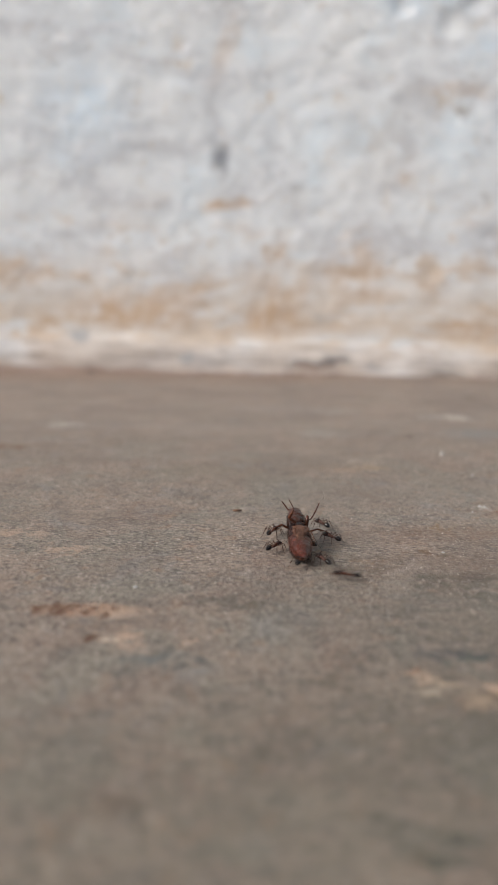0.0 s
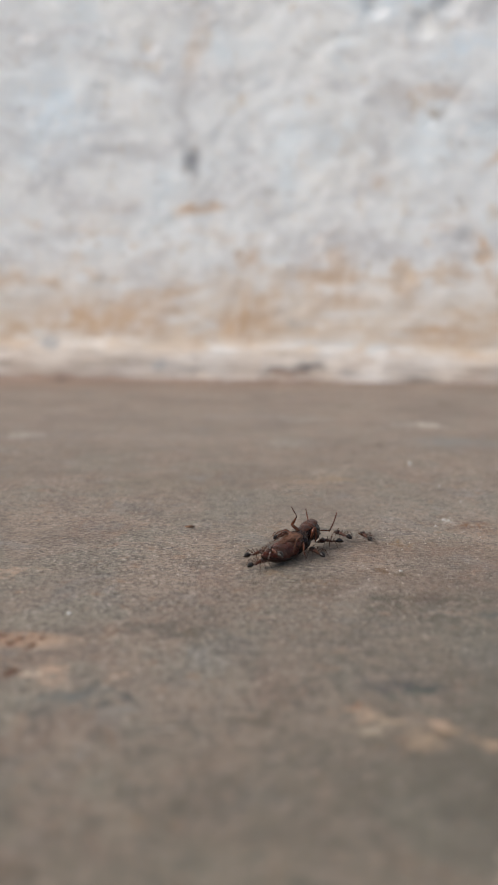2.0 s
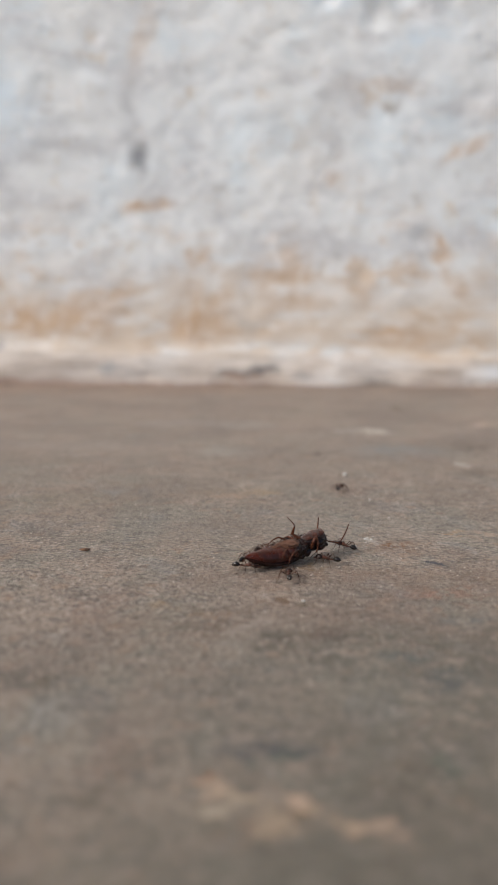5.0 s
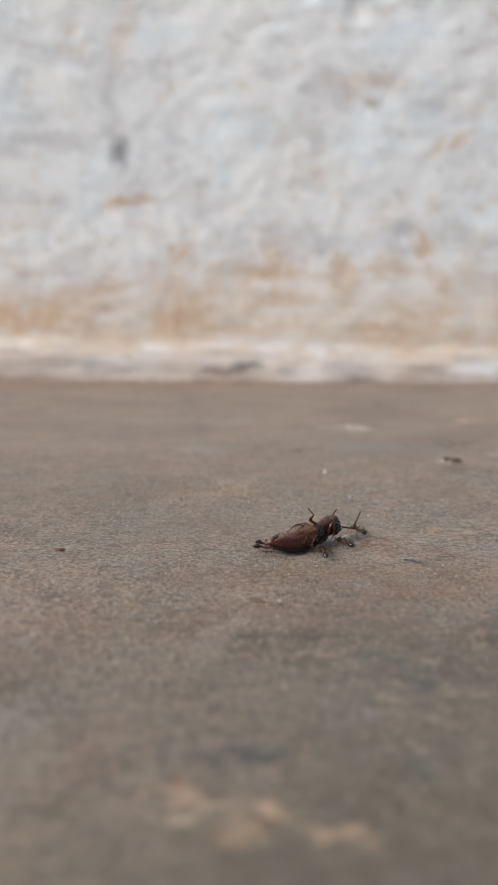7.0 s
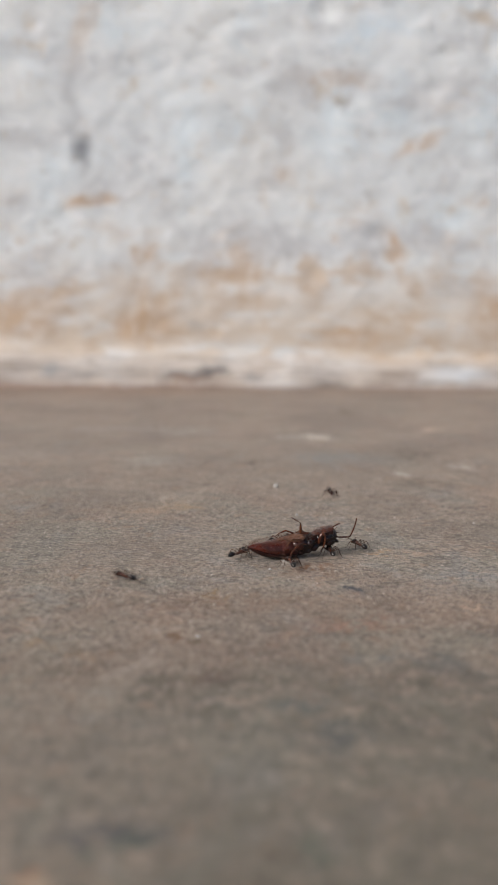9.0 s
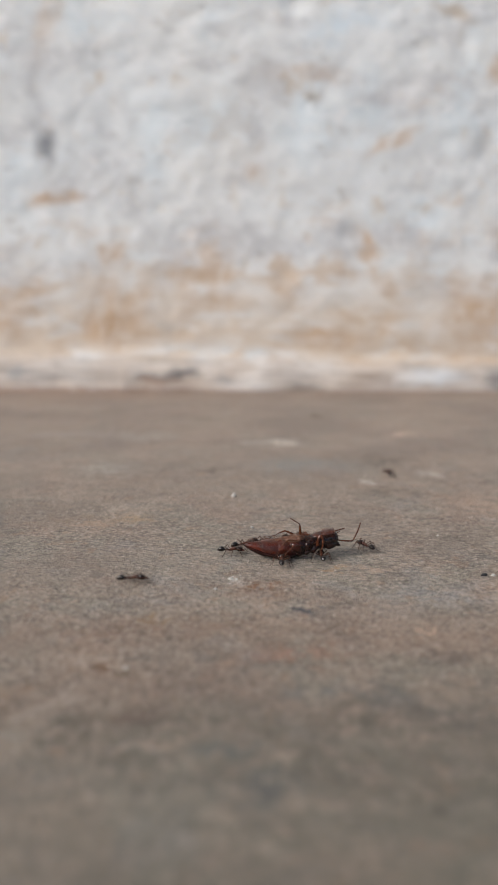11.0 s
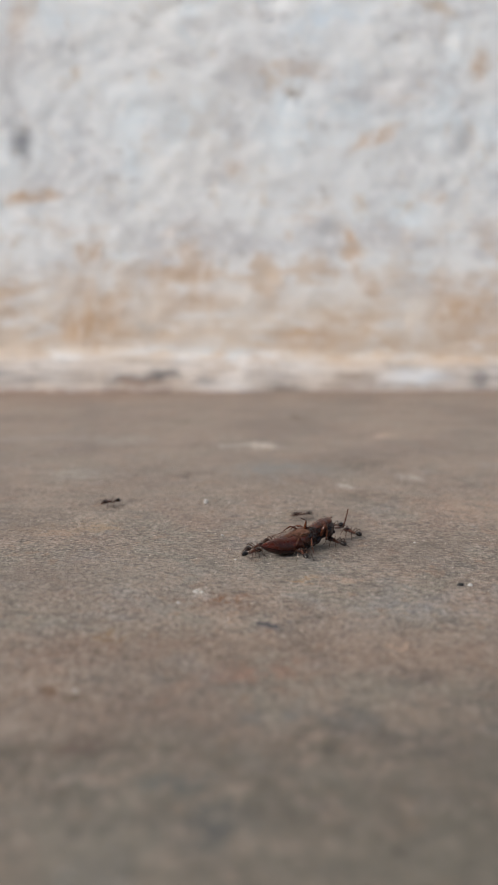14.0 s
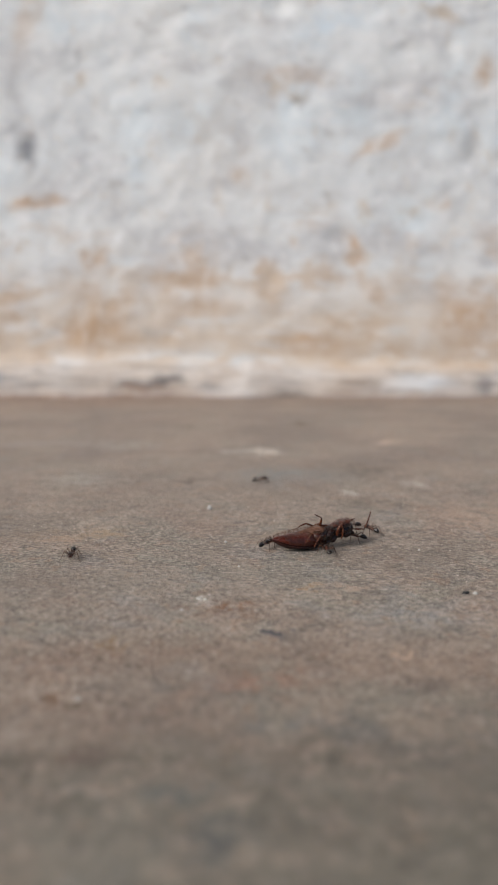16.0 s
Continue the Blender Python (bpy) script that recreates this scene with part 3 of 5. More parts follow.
def gaster_shell():
    """Red-brown plates, mottled, tan along the belly."""
    n = Nodes("gaster_shell")
    x, y, z = n.split()
    a, b, streak = n.noise(520, 4, 0.6), n.noise(3500, 2, 0.5), n.noise(900, 4, 0.65, vector=n.stretch((0.35, 1, 1)))
    h = n.mul(n.mul(z, 1000.0), n.mul(n.mul(a, 0.5, "SUBTRACT"), 2.4), "ADD")
    c = n.mix(n.step(a, 0.36, 0.66), (0.096, 0.0215, 0.0130), (0.042, 0.0110, 0.0076))
    c = n.mix(n.mul(n.step(streak, 0.52, 0.66), 0.5), c, (0.026, 0.010, 0.008))
    c = n.mix(n.mul(n.step(h, 3.4, 4.6), 0.6), c, (0.140, 0.070, 0.042))
    c = n.mix(n.mul(n.step(b, 0.58, 0.72), 0.35), c, (0.15, 0.06, 0.04))
    n.bump((b, 0.000007), (a, 0.00007), (n.noise(1400, 3, 0.6), 0.00004))
    return n.done(c, n.step(a, 0.3, 0.7, 0.22, 0.40), 0.0, 0.36)


def stone_material(name, base, dark):
    n = Nodes(name)
    a = n.noise(1500, 4, 0.65)
    n.bump((a, 0.0002))
    return n.done(n.mix(n.step(a, 0.35, 0.65), base, dark), 0.8)


CONCRETE = floor_material()
PLASTER = wall_material()
GASTER = gaster_shell()
SHELL_RED = chitin("red_brown_shell", (0.066, 0.0175, 0.0110), (0.026, 0.0085, 0.006), 0.20, 0.0, 700, 0.5, 0.38)
SHELL_DARK = chitin("dark_brown_shell", (0.024, 0.0078, 0.0056), (0.0095, 0.0042, 0.0034), 0.17, 0.0, 700, 0.5, 0.34)
# the back plate's own maroon, darkened further to deepen the shade under the body
SHELL_KEEL = chitin("maroon_back_shell", (0.030, 0.0088, 0.0066), (0.012, 0.0048, 0.0040), 0.20, 0.0, 500, 0.3, 0.3)
SHELL_HOOD = chitin("rough_brown_shell", (0.080, 0.028, 0.018), (0.028, 0.0105, 0.007), 0.26, 0.0, 900, 0.6, 0.45)
SHELL_TAN = chitin("tan_membrane", (0.145, 0.064, 0.035), (0.055, 0.021, 0.012), 0.5, 0.0)
LEG_AMBER = chitin("amber_leg_shell", (0.105, 0.032, 0.014), (0.038, 0.012, 0.007), 0.15, 0.0, 1800, 0.5, 0.35)
LEG_PALE = chitin("pale_amber_shell", (0.130, 0.055, 0.027), (0.055, 0.021, 0.012), 0.13, 0.0, 1800)
ANT_BLACK = chitin("black_gaster_shell", (0.011, 0.0065, 0.005), (0.005, 0.0035, 0.003), 0.17, 0.0, 1200, 0.1, 0.5)
ANT_HEAD = chitin("dark_head_shell", (0.030, 0.0105, 0.007), (0.012, 0.006, 0.0045), 0.20, 0.0, 2000, 0.3, 0.35)
ANT_RED = chitin("rusty_body_shell", (0.088, 0.026, 0.012), (0.034, 0.011, 0.006), 0.34, 0.0, 3000, 0.4, 0.3)
ANT_LEG = chitin("brown_leg_shell", (0.075, 0.032, 0.017), (0.032, 0.014, 0.008), 0.2, 0.0, 3000)
EYE_BLACK = chitin("black_eye", (0.006, 0.005, 0.005), (0.003, 0.003, 0.003), 0.12, 0.0, 4000, 0.0)
GRIT = stone_material("sand_grit", (0.52, 0.46, 0.39), (0.20, 0.17, 0.145))
LIME = stone_material("white_lime", (0.56, 0.54, 0.51), (0.40, 0.38, 0.35))
DULL = stone_material("weathered_lime", (0.52, 0.46, 0.41), (0.40, 0.34, 0.29))
CHAR = stone_material("black_cinder", (0.03, 0.03, 0.032), (0.012, 0.012, 0.013))
STRAW = stone_material("rusty_flake", (0.26, 0.135, 0.075), (0.08, 0.045, 0.028))


# ---- meshes ----
def part(name, bm, material, parent, label="", smooth=True):
    """Link a bmesh as one mesh under a thing or a part."""
    mesh = bpy.data.meshes.new(name)
    bm.normal_update()
    bm.to_mesh(mesh)
    bm.free()
    mesh.materials.append(material)
    for f in mesh.polygons:
        f.use_smooth = smooth
    ob = new(name, mesh)
    ob.parent = parent
    return tagged(ob, label)


def thing(name, label, category, group=""):
    return tagged(new(name), label, category, group)


def mesh_thing(name, verts, faces, material, smooth=True):
    mesh = bpy.data.meshes.new(name)
    mesh.from_pydata(verts, [], faces)
    mesh.materials.append(material)
    mesh.polygons.foreach_set("use_smooth", [smooth] * len(mesh.polygons))
    return new(name, mesh)


MM = 0.001


def rings(bm, loops):
    """Skin a row of equal vertex loops and cap both ends."""
    made = [[bm.verts.new(v) for v in loop] for loop in loops]
    n = len(made[0])
    for a, b in zip(made, made[1:]):
        for i in range(n):
            bm.faces.new((a[i], a[(i + 1) % n], b[(i + 1) % n], b[i]))
    bm.faces.new(made[0][::-1])
    bm.faces.new(made[-1])


def lathe(bm, stations, wide=1.0, tall=1.0, seg=18, bumps=0.0):
    """A body along x: stations of (x, radius, z, y), in millimetres, smoothly joined, with wide and tall axes."""
    xs = [s[0] for s in stations]
    dense = np.linspace(xs[0], xs[-1], 3 * len(xs))
    loops = []
    for x in dense:
        t = np.interp(x, xs, range(len(xs)))
        k = min(int(t), len(xs) - 2)
        f = t - k
        f = f * f * (3 - 2 * f) * 0.5 + f * 0.5
        a, b = stations[k], stations[k + 1]
        r, z = a[1] + (b[1] - a[1]) * f, a[2] + (b[2] - a[2]) * f
        y = (a[3] + (b[3] - a[3]) * f) if len(a) > 3 else 0.0
        loop = []
        for i in range(seg):
            w = 2 * math.pi * i / seg
            rr = r * (1 + bumps * noise.noise((x * 1.1, math.cos(w) * 1.6, math.sin(w) * 1.6)))
            loop.append((x * MM, (y + rr * wide * math.cos(w)) * MM, (z + rr * tall * math.sin(w)) * MM))
        loops.append(loop)
    rings(bm, loops)


def shell(bm, stations, seg=36, rows=54, wave=0.06, fine=0.02, grooves=(), wrinkle=0.0, seed=0.0):
    """A smooth body along x: stations of (x, y, z, half width, height up, height down), in millimetres, with dents,
    fine unevenness, ring grooves at some x and lengthwise wrinkles."""
    table = np.array(stations, float)
    slope = np.gradient(table, axis=0)
    loops = []
    for t in np.linspace(0, len(table) - 1, rows):
        i = min(int(t), len(table) - 2)
        f = t - i
        a, b = table[i], table[i + 1]
        x, y, z, w, up, down = a * (1 + 2 * f) * (1 - f) ** 2 + slope[i] * f * (1 - f) ** 2 + b * f * f * (3 - 2 * f) - slope[i + 1] * f * f * (1 - f)
        cut = 1.0 - sum(depth * math.exp(-((x - g) / 0.10) ** 2) for g, depth in grooves)
        loop = []
        for j in range(seg):
            q = 2 * math.pi * j / seg
            c, d = math.cos(q), math.sin(q)
            r = cut * (1 + wave * noise.noise((x * 0.75 + seed, c * 1.3, d * 1.3)) + fine * noise.noise((x * 3.1, c * 5 + seed, d * 5)) + wrinkle * abs(noise.noise((x * 0.9 + seed, c * 7, d * 7))))
            loop.append((x * MM, (y + max(w, 0.02) * r * c) * MM, (z + max(up if d > 0 else down, 0.02) * r * d) * MM))
        loops.append(loop)
    rings(bm, loops)


def tube(bm, points, radii, seg=8):
    """A tapered tube through points, in millimetres."""
    pts = [Vector(p) for p in points]
    loops = []
    for i, p in enumerate(pts):
        d = (pts[min(i + 1, len(pts) - 1)] - pts[max(i - 1, 0)]).normalized()
        u = d.orthogonal().normalized() if abs(d.z) > 0.95 else d.cross(Vector((0, 0, 1))).normalized()
        v = d.cross(u)
        loops.append([(p + radii[i] * (math.cos(a) * u + math.sin(a) * v)) * MM for a in (2 * math.pi * k / seg for k in range(seg))])
    rings(bm, loops)


def limb(points, radii):
    """Points and radii with a swelling between the joints, for an insect's limb."""
    out, rad = [], []
    for (a, b), (ra, rb) in zip(zip(points, points[1:]), zip(radii, radii[1:])):
        a, b = Vector(a), Vector(b)
        for f in (0.0, 0.12, 0.4, 0.75, 0.94):
            out.append(a.lerp(b, f))
            rad.append((ra + (rb - ra) * f) * (0.72 if f in (0.0, 0.94) else 1.12 if f == 0.4 else 1.0))
    out.append(Vector(points[-1])), rad.append(radii[-1] * 0.7)
    return out, rad


def beads(start, end, count, radius, bend=(0, 0, 0)):
    """Points and radii of a segmented feeler."""
    a, b, out, rad = Vector(start), Vector(end), [], []
    for i in range(count):
        for f, r in ((0.05, 0.62), (0.35, 1.0), (0.75, 1.12), (0.97, 0.66)):
            t = (i + f) / count
            out.append(a.lerp(b, t) + Vector(bend) * math.sin(math.pi * t))
            rad.append(radius * r * (1.0 - 0.25 * abs(2 * t - 0.9)))
    return out, rad


def ball(bm, centre, size, seg=12):
    m = Matrix.LocRotScale(Vector(centre) * MM, None, Vector(size) * MM)
    bmesh.ops.create_uvsphere(bm, u_segments=seg, v_segments=seg // 2 + 2, radius=1.0, matrix=m)


# ---- ground and wall ----
def floor_height(x, y):
    """The floor falls a little sideways near the wall."""
    f = min(1.0, max(0.0, (y - 0.14) / 0.32))
    fade = max(0.0, 1.0 - max(0.0, abs(x) - 0.5) / 3.0) * max(0.0, 1.0 - max(0.0, y - 0.6) / 3.0)
    return f * f * (3 - 2 * f) * 0.021 * max(-0.5, min(0.5, x)) * fade


def spread(inner0, inner1, step, outer):
    """Grid lines that are even in the middle and widen outwards."""
    line = list(np.arange(inner0, inner1 + step / 2, step))
    d, a, b = step, line[0], line[-1]
    while d < outer:
        d *= 1.7
        a, b = a - d, b + d
        line = [a, *line, b]
    return line


def build_floor():
    xs, ys = spread(-0.16, 0.30, 0.004, 30.0), spread(0.02, 0.50, 0.004, 30.0)
    verts = []
    for y in ys:
        for x in xs:
            near = 1.0 if -0.2 < x < 0.35 and 0.0 < y < 0.52 else 0.0
            lump = noise.noise((x * 22, y * 22, 3.1)) * 0.00028 + noise.noise((x * 75, y * 75, 7.7)) * 0.00012
            verts.append((x, y, floor_height(x, y) + lump * near))
    w = len(xs)
    faces = [(j * w + i, j * w + i + 1, (j + 1) * w + i + 1, (j + 1) * w + i) for j in range(len(ys) - 1) for i in range(w - 1)]
    return tagged(mesh_thing("ground", verts, faces, CONCRETE), "worn grey-brown concrete floor with ochre scrapes and sandy grain", "floor", kind="structure")


def build_wall():
    """Uneven limewashed plaster with a swollen bead at its foot; stands a few degrees askew."""
    xs, zs = spread(-0.26, 0.40, 0.003, 3.0), [-0.03, -0.015] + list(np.arange(-0.006, 0.27, 0.0025)) + [0.3, 0.4, 0.6, 1.0, 1.8, 3.0]
    pits = [(0.1043, 0.1968, 0.006, 0.008, 0.0016), (0.1188, 0.2069, 0.010, 0.006, 0.0016), (0.0791, 0.2050, 0.007, 0.006, 0.0014), (0.1140, 0.1490, 0.004, 0.003, 0.0009), (0.0841, 0.0671, 0.004, 0.004, 0.0007), (0.1361, 0.0860, 0.005, 0.007, 0.0005), (0.2050, 0.1300, 0.005, 0.009, 0.0009),
            (0.0610, 0.1893, 0.010, 0.004, 0.0007), (0.1640, 0.1760, 0.008, 0.003, 0.0009), (0.1900, 0.1750, 0.004, 0.008, 0.0009), (-0.1064, 0.0195, 0.005, 0.004, 0.0007), (0.0640, 0.1330, 0.012, 0.010, 0.0005), (0.1450, 0.2080, 0.006, 0.004, 0.0011)]
    verts = []
    for z in zs:
        for x in xs:
            out = noise.noise((x * 9, z * 9, 1.3)) * 0.002 + noise.noise((x * 33, z * 45, 4.0)) * 0.0006 + noise.noise((x * 80, z * 110, 9.0)) * 0.0005
            bead = 0.006 * (1.0 - min(1.0, max(0.0, (z - 0.006 - 0.003 * noise.noise((x * 20, 0, 0))) / 0.016)) ** 2) if z < 0.026 else 0.0
            ragged = 0.0006 * noise.noise((x * 45, z * 150, 2.0)) if z < 0.022 else 0.0
            wobble = 0.35 * noise.noise((x * 160, z * 160, 5.0))
            hole = sum(deep * max(0.0, 1.0 - (math.hypot((x - px) / rx, (z - pz) / rz) + wobble) ** 4) for px, pz, rx, rz, deep in pits if abs(x - px) < 1.6 * rx and abs(z - pz) < 1.6 * rz)
            verts.append((x, -out * (1 if z < 0.5 else 0) - max(0.0, bead) - ragged + hole, z))
    w = len(xs)
    faces = [(j * w + i, j * w + i + 1, (j + 1) * w + i + 1, (j + 1) * w + i) for j in range(len(zs) - 1) for i in range(w - 1)]
    # back and top close the wall to its thickness
    base, a, b = len(verts), xs[0], xs[-1]
    verts += [(a, 0.0, 3.0), (b, 0.0, 3.0), (b, 0.23, 3.0), (a, 0.23, 3.0), (a, 0.23, -0.03), (b, 0.23, -0.03), (a, 0.0, -0.03), (b, 0.0, -0.03)]
    faces += [(base, base + 1, base + 2, base + 3), (base + 3, base + 2, base + 5, base + 4), (base, base + 3, base + 4, base + 6), (base + 1, base + 7, base + 5, base + 2)]
    ob = mesh_thing("wall_north", verts, faces, PLASTER)
    ob.matrix_world = pose(0.0, 0.480, 0.0, 0, 0, -4.0)
    return tagged(ob, "old limewashed plaster wall with ochre mud stains and soot spots", "wall", kind="structure")


def build_sky_blocker():
    """Plain unseen slab, added overhead to darken reflections; open at its left end and in front."""
    bm = bmesh.new()
    bmesh.ops.create_cube(bm, size=1.0, matrix=Matrix.LocRotScale((1.4, -0.42, 2.52), None, (4.8, 2.3, 0.14)))
    bmesh.ops.bevel(bm, geom=bm.edges[:], offset=0.01, segments=2, affect="EDGES")
    return tagged(part("ceiling", bm, PLASTER, None, smooth=False), "plain unseen slab added overhead to block the sky", "ceiling", kind="structure")


build_floor()
build_wall()
build_sky_blocker()


def build_grit():
    """Loose sand grains on the floor where the camera looks sharpest."""
    rng = np.random.default_rng(5)
    verts, faces = [], []
    for _ in range(16000):
        x, y = rng.uniform(-0.075, 0.165), rng.uniform(0.10, 0.29)
        if noise.noise((x * 60, y * 60, 0.5)) < -0.15 + 0.3 * rng.random() - 0.15:
            continue
        r = 0.00005 + 0.00020 * rng.random() ** 4
        b = len(verts)
        m = Euler(rng.uniform(0, 6.28, 3)).to_matrix()
        for p in ((1, 0, 0), (-1, 0.1, 0), (0, 0.8, 0.1), (0.1, -0.9, 0), (0, 0, 0.7), (0, 0.1, -0.7)):
            q = m @ (Vector(p) * r * (0.7 + 0.6 * rng.random()))
            verts.append((x + q.x, y + q.y, floor_height(x, y) + 0.4 * r + q.z))
        faces += [(b + i, b + j, b + k) for i, j, k in ((0, 2, 4), (2, 1, 4), (1, 3, 4), (3, 0, 4), (2, 0, 5), (1, 2, 5), (3, 1, 5), (0, 3, 5))]
    return tagged(mesh_thing("sand_grains", verts, faces, GRIT, False), "fine pale sand grains scattered on the concrete", "sand", kind="stuff")


build_grit()


def pebble(name, label, category, place, size, material, seed, turn=0):
    """A small broken crumb with flattened, uneven sides."""
    bm = bmesh.new()
    bmesh.ops.create_icosphere(bm, subdivisions=3, radius=1.0)
    for v in bm.verts:
        k = 1 + 0.35 * noise.noise(v.co * 1.3 + Vector((seed, 0, 0))) + 0.12 * noise.noise(v.co * 4 + Vector((0, seed, 0)))
        v.co = Vector((v.co.x * size[0], v.co.y * size[1], max(-0.6, v.co.z) * size[2])) * k * MM
    low = min(v.co.z for v in bm.verts)
    ob = tagged(part(name, bm, material, None), label, category)
    ob.matrix_world = pose(place[0], place[1], floor_height(*place) - low - 0.00005, 0, 0, turn)
    return ob


pebble("pebble", "small white crumb of lime on the concrete", "pebble", (0.0636, 0.2555), (0.55, 0.5, 0.75), LIME, 2.0)
pebble("cinder", "tiny black cinder crumb on the concrete", "cinder", (0.1104, 0.1955), (0.75, 0.4, 0.35), CHAR, 5.0, 10)
pebble("lime_crumb", "tiny white lime crumb beside a black cinder", "pebble", (0.1122, 0.1953), (0.45, 0.4, 0.3), LIME, 8.0)
pebble("lime_chip", "flat white flake of limewash on the concrete", "chip", (0.0878, 0.3290), (2.2, 1.6, 0.25), DULL, 11.0)
for place, size, seed in (((0.0662, 0.2280), (0.32, 0.28, 0.3), 21.0), ((0.0592, 0.1950), (0.42, 0.3, 0.2), 24.0), ((0.0604, 0.1947), (0.26, 0.3, 0.2), 27.0), ((0.0414, 0.1590), (0.36, 0.3, 0.2), 30.0),
                          ((-0.0200, 0.1358), (0.4, 0.3, 0.25), 33.0), ((0.0560, 0.1900), (0.28, 0.24, 0.2), 36.0), ((0.0680, 0.2120), (0.24, 0.2, 0.2), 39.0), ((0.1090, 0.2210), (0.26, 0.22, 0.2), 42.0)):
    tagged(pebble("lime_crumb", "tiny pale crumb of lime on the concrete", "pebble", place, size, LIME, seed), group="lime crumbs")
pebble("leaf_flake", "rust-coloured dry flake lying on the concrete", "flake", (-0.0025, 0.1865), (1.15, 0.55, 0.3), STRAW, 14.0, 12)


# ---- insects ----
PULLED = []  # the parts of the queen that the workers drag about


def build_queen():
    """A large dead queen ant that lies on its back, head towards +x, 20 mm long, its tail a little off the ground."""
    q = thing("queen_ant", "large dead red-brown queen ant dragged over concrete by workers", "ant")
    bm = bmesh.new()
    shell(bm, [(-9.8, 0, 2.75, 0.08, 0.10, 0.10), (-9.2, 0, 2.7, 0.42, 0.36, 0.42), (-8.2, 0, 2.55, 0.86, 0.78, 0.92), (-6.8, 0, 2.35, 1.38, 1.16, 1.40),
               (-5.0, 0, 2.2, 1.88, 1.52, 1.82), (-3.0, 0, 2.15, 2.22, 1.80, 2.02), (-1.0, 0, 2.2, 2.32, 1.92, 2.10), (0.6, 0, 2.3, 2.1, 1.85, 2.05), (1.6, 0, 2.4, 1.5, 1.4, 1.5)],
          44, 90, 0.09, 0.03)
    gaster = part("gaster", bm, GASTER, q, "red-brown tapered gaster")
    # the belly plates overlap towards the tail; the dark back plate wraps the underside like a keel
    for x0, x1, w0, w1, u0, u1, z0, z1 in ((-2.7, -0.2, 2.24, 2.28, 1.82, 1.90, 2.15, 2.22), (-6.0, -2.9, 1.62, 2.22, 1.34, 1.80, 2.28, 2.15)):
        bm = bmesh.new()
        m, mz = (x0 + x1) / 2, (z0 + z1) / 2
        shell(bm, [(x0 - 0.3, 0, z0, w0 - 0.2, u0 - 0.18, 0.5), (x0, 0, z0, w0 + 0.03, u0 + 0.03, 0.6), (m, 0, mz, (w0 + w1) / 2 + 0.08, (u0 + u1) / 2 + 0.08, 0.7), (x1, 0, z1, w1 + 0.0, u1 - 0.02, 0.7), (x1 + 0.2, 0, z1, w1 - 0.25, u1 - 0.25, 0.5)],
              44, 30, 0.09, 0.03)
        part("belly_plate", bm, GASTER, gaster)
    bm = bmesh.new()
    shell(bm, [(-9.85, 0, 2.7, 0.12, 0.14, 0.14), (-9.0, 0, 2.48, 0.62, 0.18, 0.56), (-7.6, 0, 2.02, 1.26, 0.22, 0.96), (-5.8, 0, 1.52, 1.84, 0.24, 1.14), (-3.8, 0, 1.16, 2.20, 0.26, 1.12),
               (-1.8, 0, 1.02, 2.26, 0.26, 1.02), (0.2, 0, 1.05, 2.1, 0.26, 1.0), (1.4, 0, 1.2, 1.5, 0.25, 0.85)], 44, 60, 0.06, 0.02)
    part("back_plate", bm, SHELL_KEEL, gaster, "dark maroon back plate of the gaster")
    # crumpled tan skin along the belly, thickest where the gaster meets the thorax
    bm = bmesh.new()
    shell(bm, [(-6.6, 0.15, 3.40, 0.10, 0.08, 0.3), (-4.4, 0.15, 3.62, 0.42, 0.15, 0.3), (-2.2, 0.0, 3.95, 0.7, 0.2, 0.3), (-0.6, -0.15, 4.1, 1.15, 0.36, 0.5), (0.8, -0.3, 4.25, 1.6, 0.52, 0.9), (2.0, -0.3, 4.3, 1.45, 0.48, 0.8), (3.0, -0.1, 4.3, 0.7, 0.35, 0.3)],
          44, 90, 0.2, 0.13, (), 0.6, 3.0)
    part("belly_membrane", bm, SHELL_TAN, gaster, "shrunken tan belly membrane")
    bm = bmesh.new()
    shell(bm, [(-0.3, 0, 2.6, 1.6, 1.6, 1.6), (0.8, 0, 2.5, 2.2, 2.1, 2.2), (2.2, 0, 2.5, 2.3, 2.2, 2.1), (3.6, 0, 2.7, 2.15, 2.05, 1.85), (4.8, 0, 3.0, 1.8, 1.8, 1.6), (5.9, 0, 3.3, 1.45, 1.5, 1.35)],
          36, 50, 0.16, 0.05, ((1.15, 0.05), (3.05, 0.06), (5.0, 0.05)), 0.0, 1.0)
    thorax = part("thorax", bm, SHELL_DARK, q, "dark brown thorax")
    # plates of the flank, with gaps between them
    for stations, seed in (
        ([(-0.6, -1.3, 3.0, 0.35, 0.5, 0.6), (0.2, -1.5, 2.95, 0.95, 1.0, 1.1), (1.2, -1.55, 2.9, 1.0, 1.1, 1.3), (2.0, -1.5, 2.9, 0.7, 0.9, 1.0), (2.5, -1.4, 2.9, 0.25, 0.4, 0.4)], 2.0),
        ([(2.5, -1.4, 2.8, 0.25, 0.4, 0.4), (3.0, -1.55, 2.8, 0.8, 1.1, 1.0), (3.8, -1.5, 2.9, 0.8, 1.15, 1.0), (4.6, -1.3, 3.0, 0.3, 0.5, 0.5)], 4.0),
    ):
        bm = bmesh.new()
        shell(bm, stations, 26, 26, 0.14, 0.05, (), 0.0, seed)
        part("side_plate", bm, SHELL_RED if seed == 2.0 else SHELL_DARK, thorax, "red-brown flank plate of the thorax" if seed == 2.0 else "")
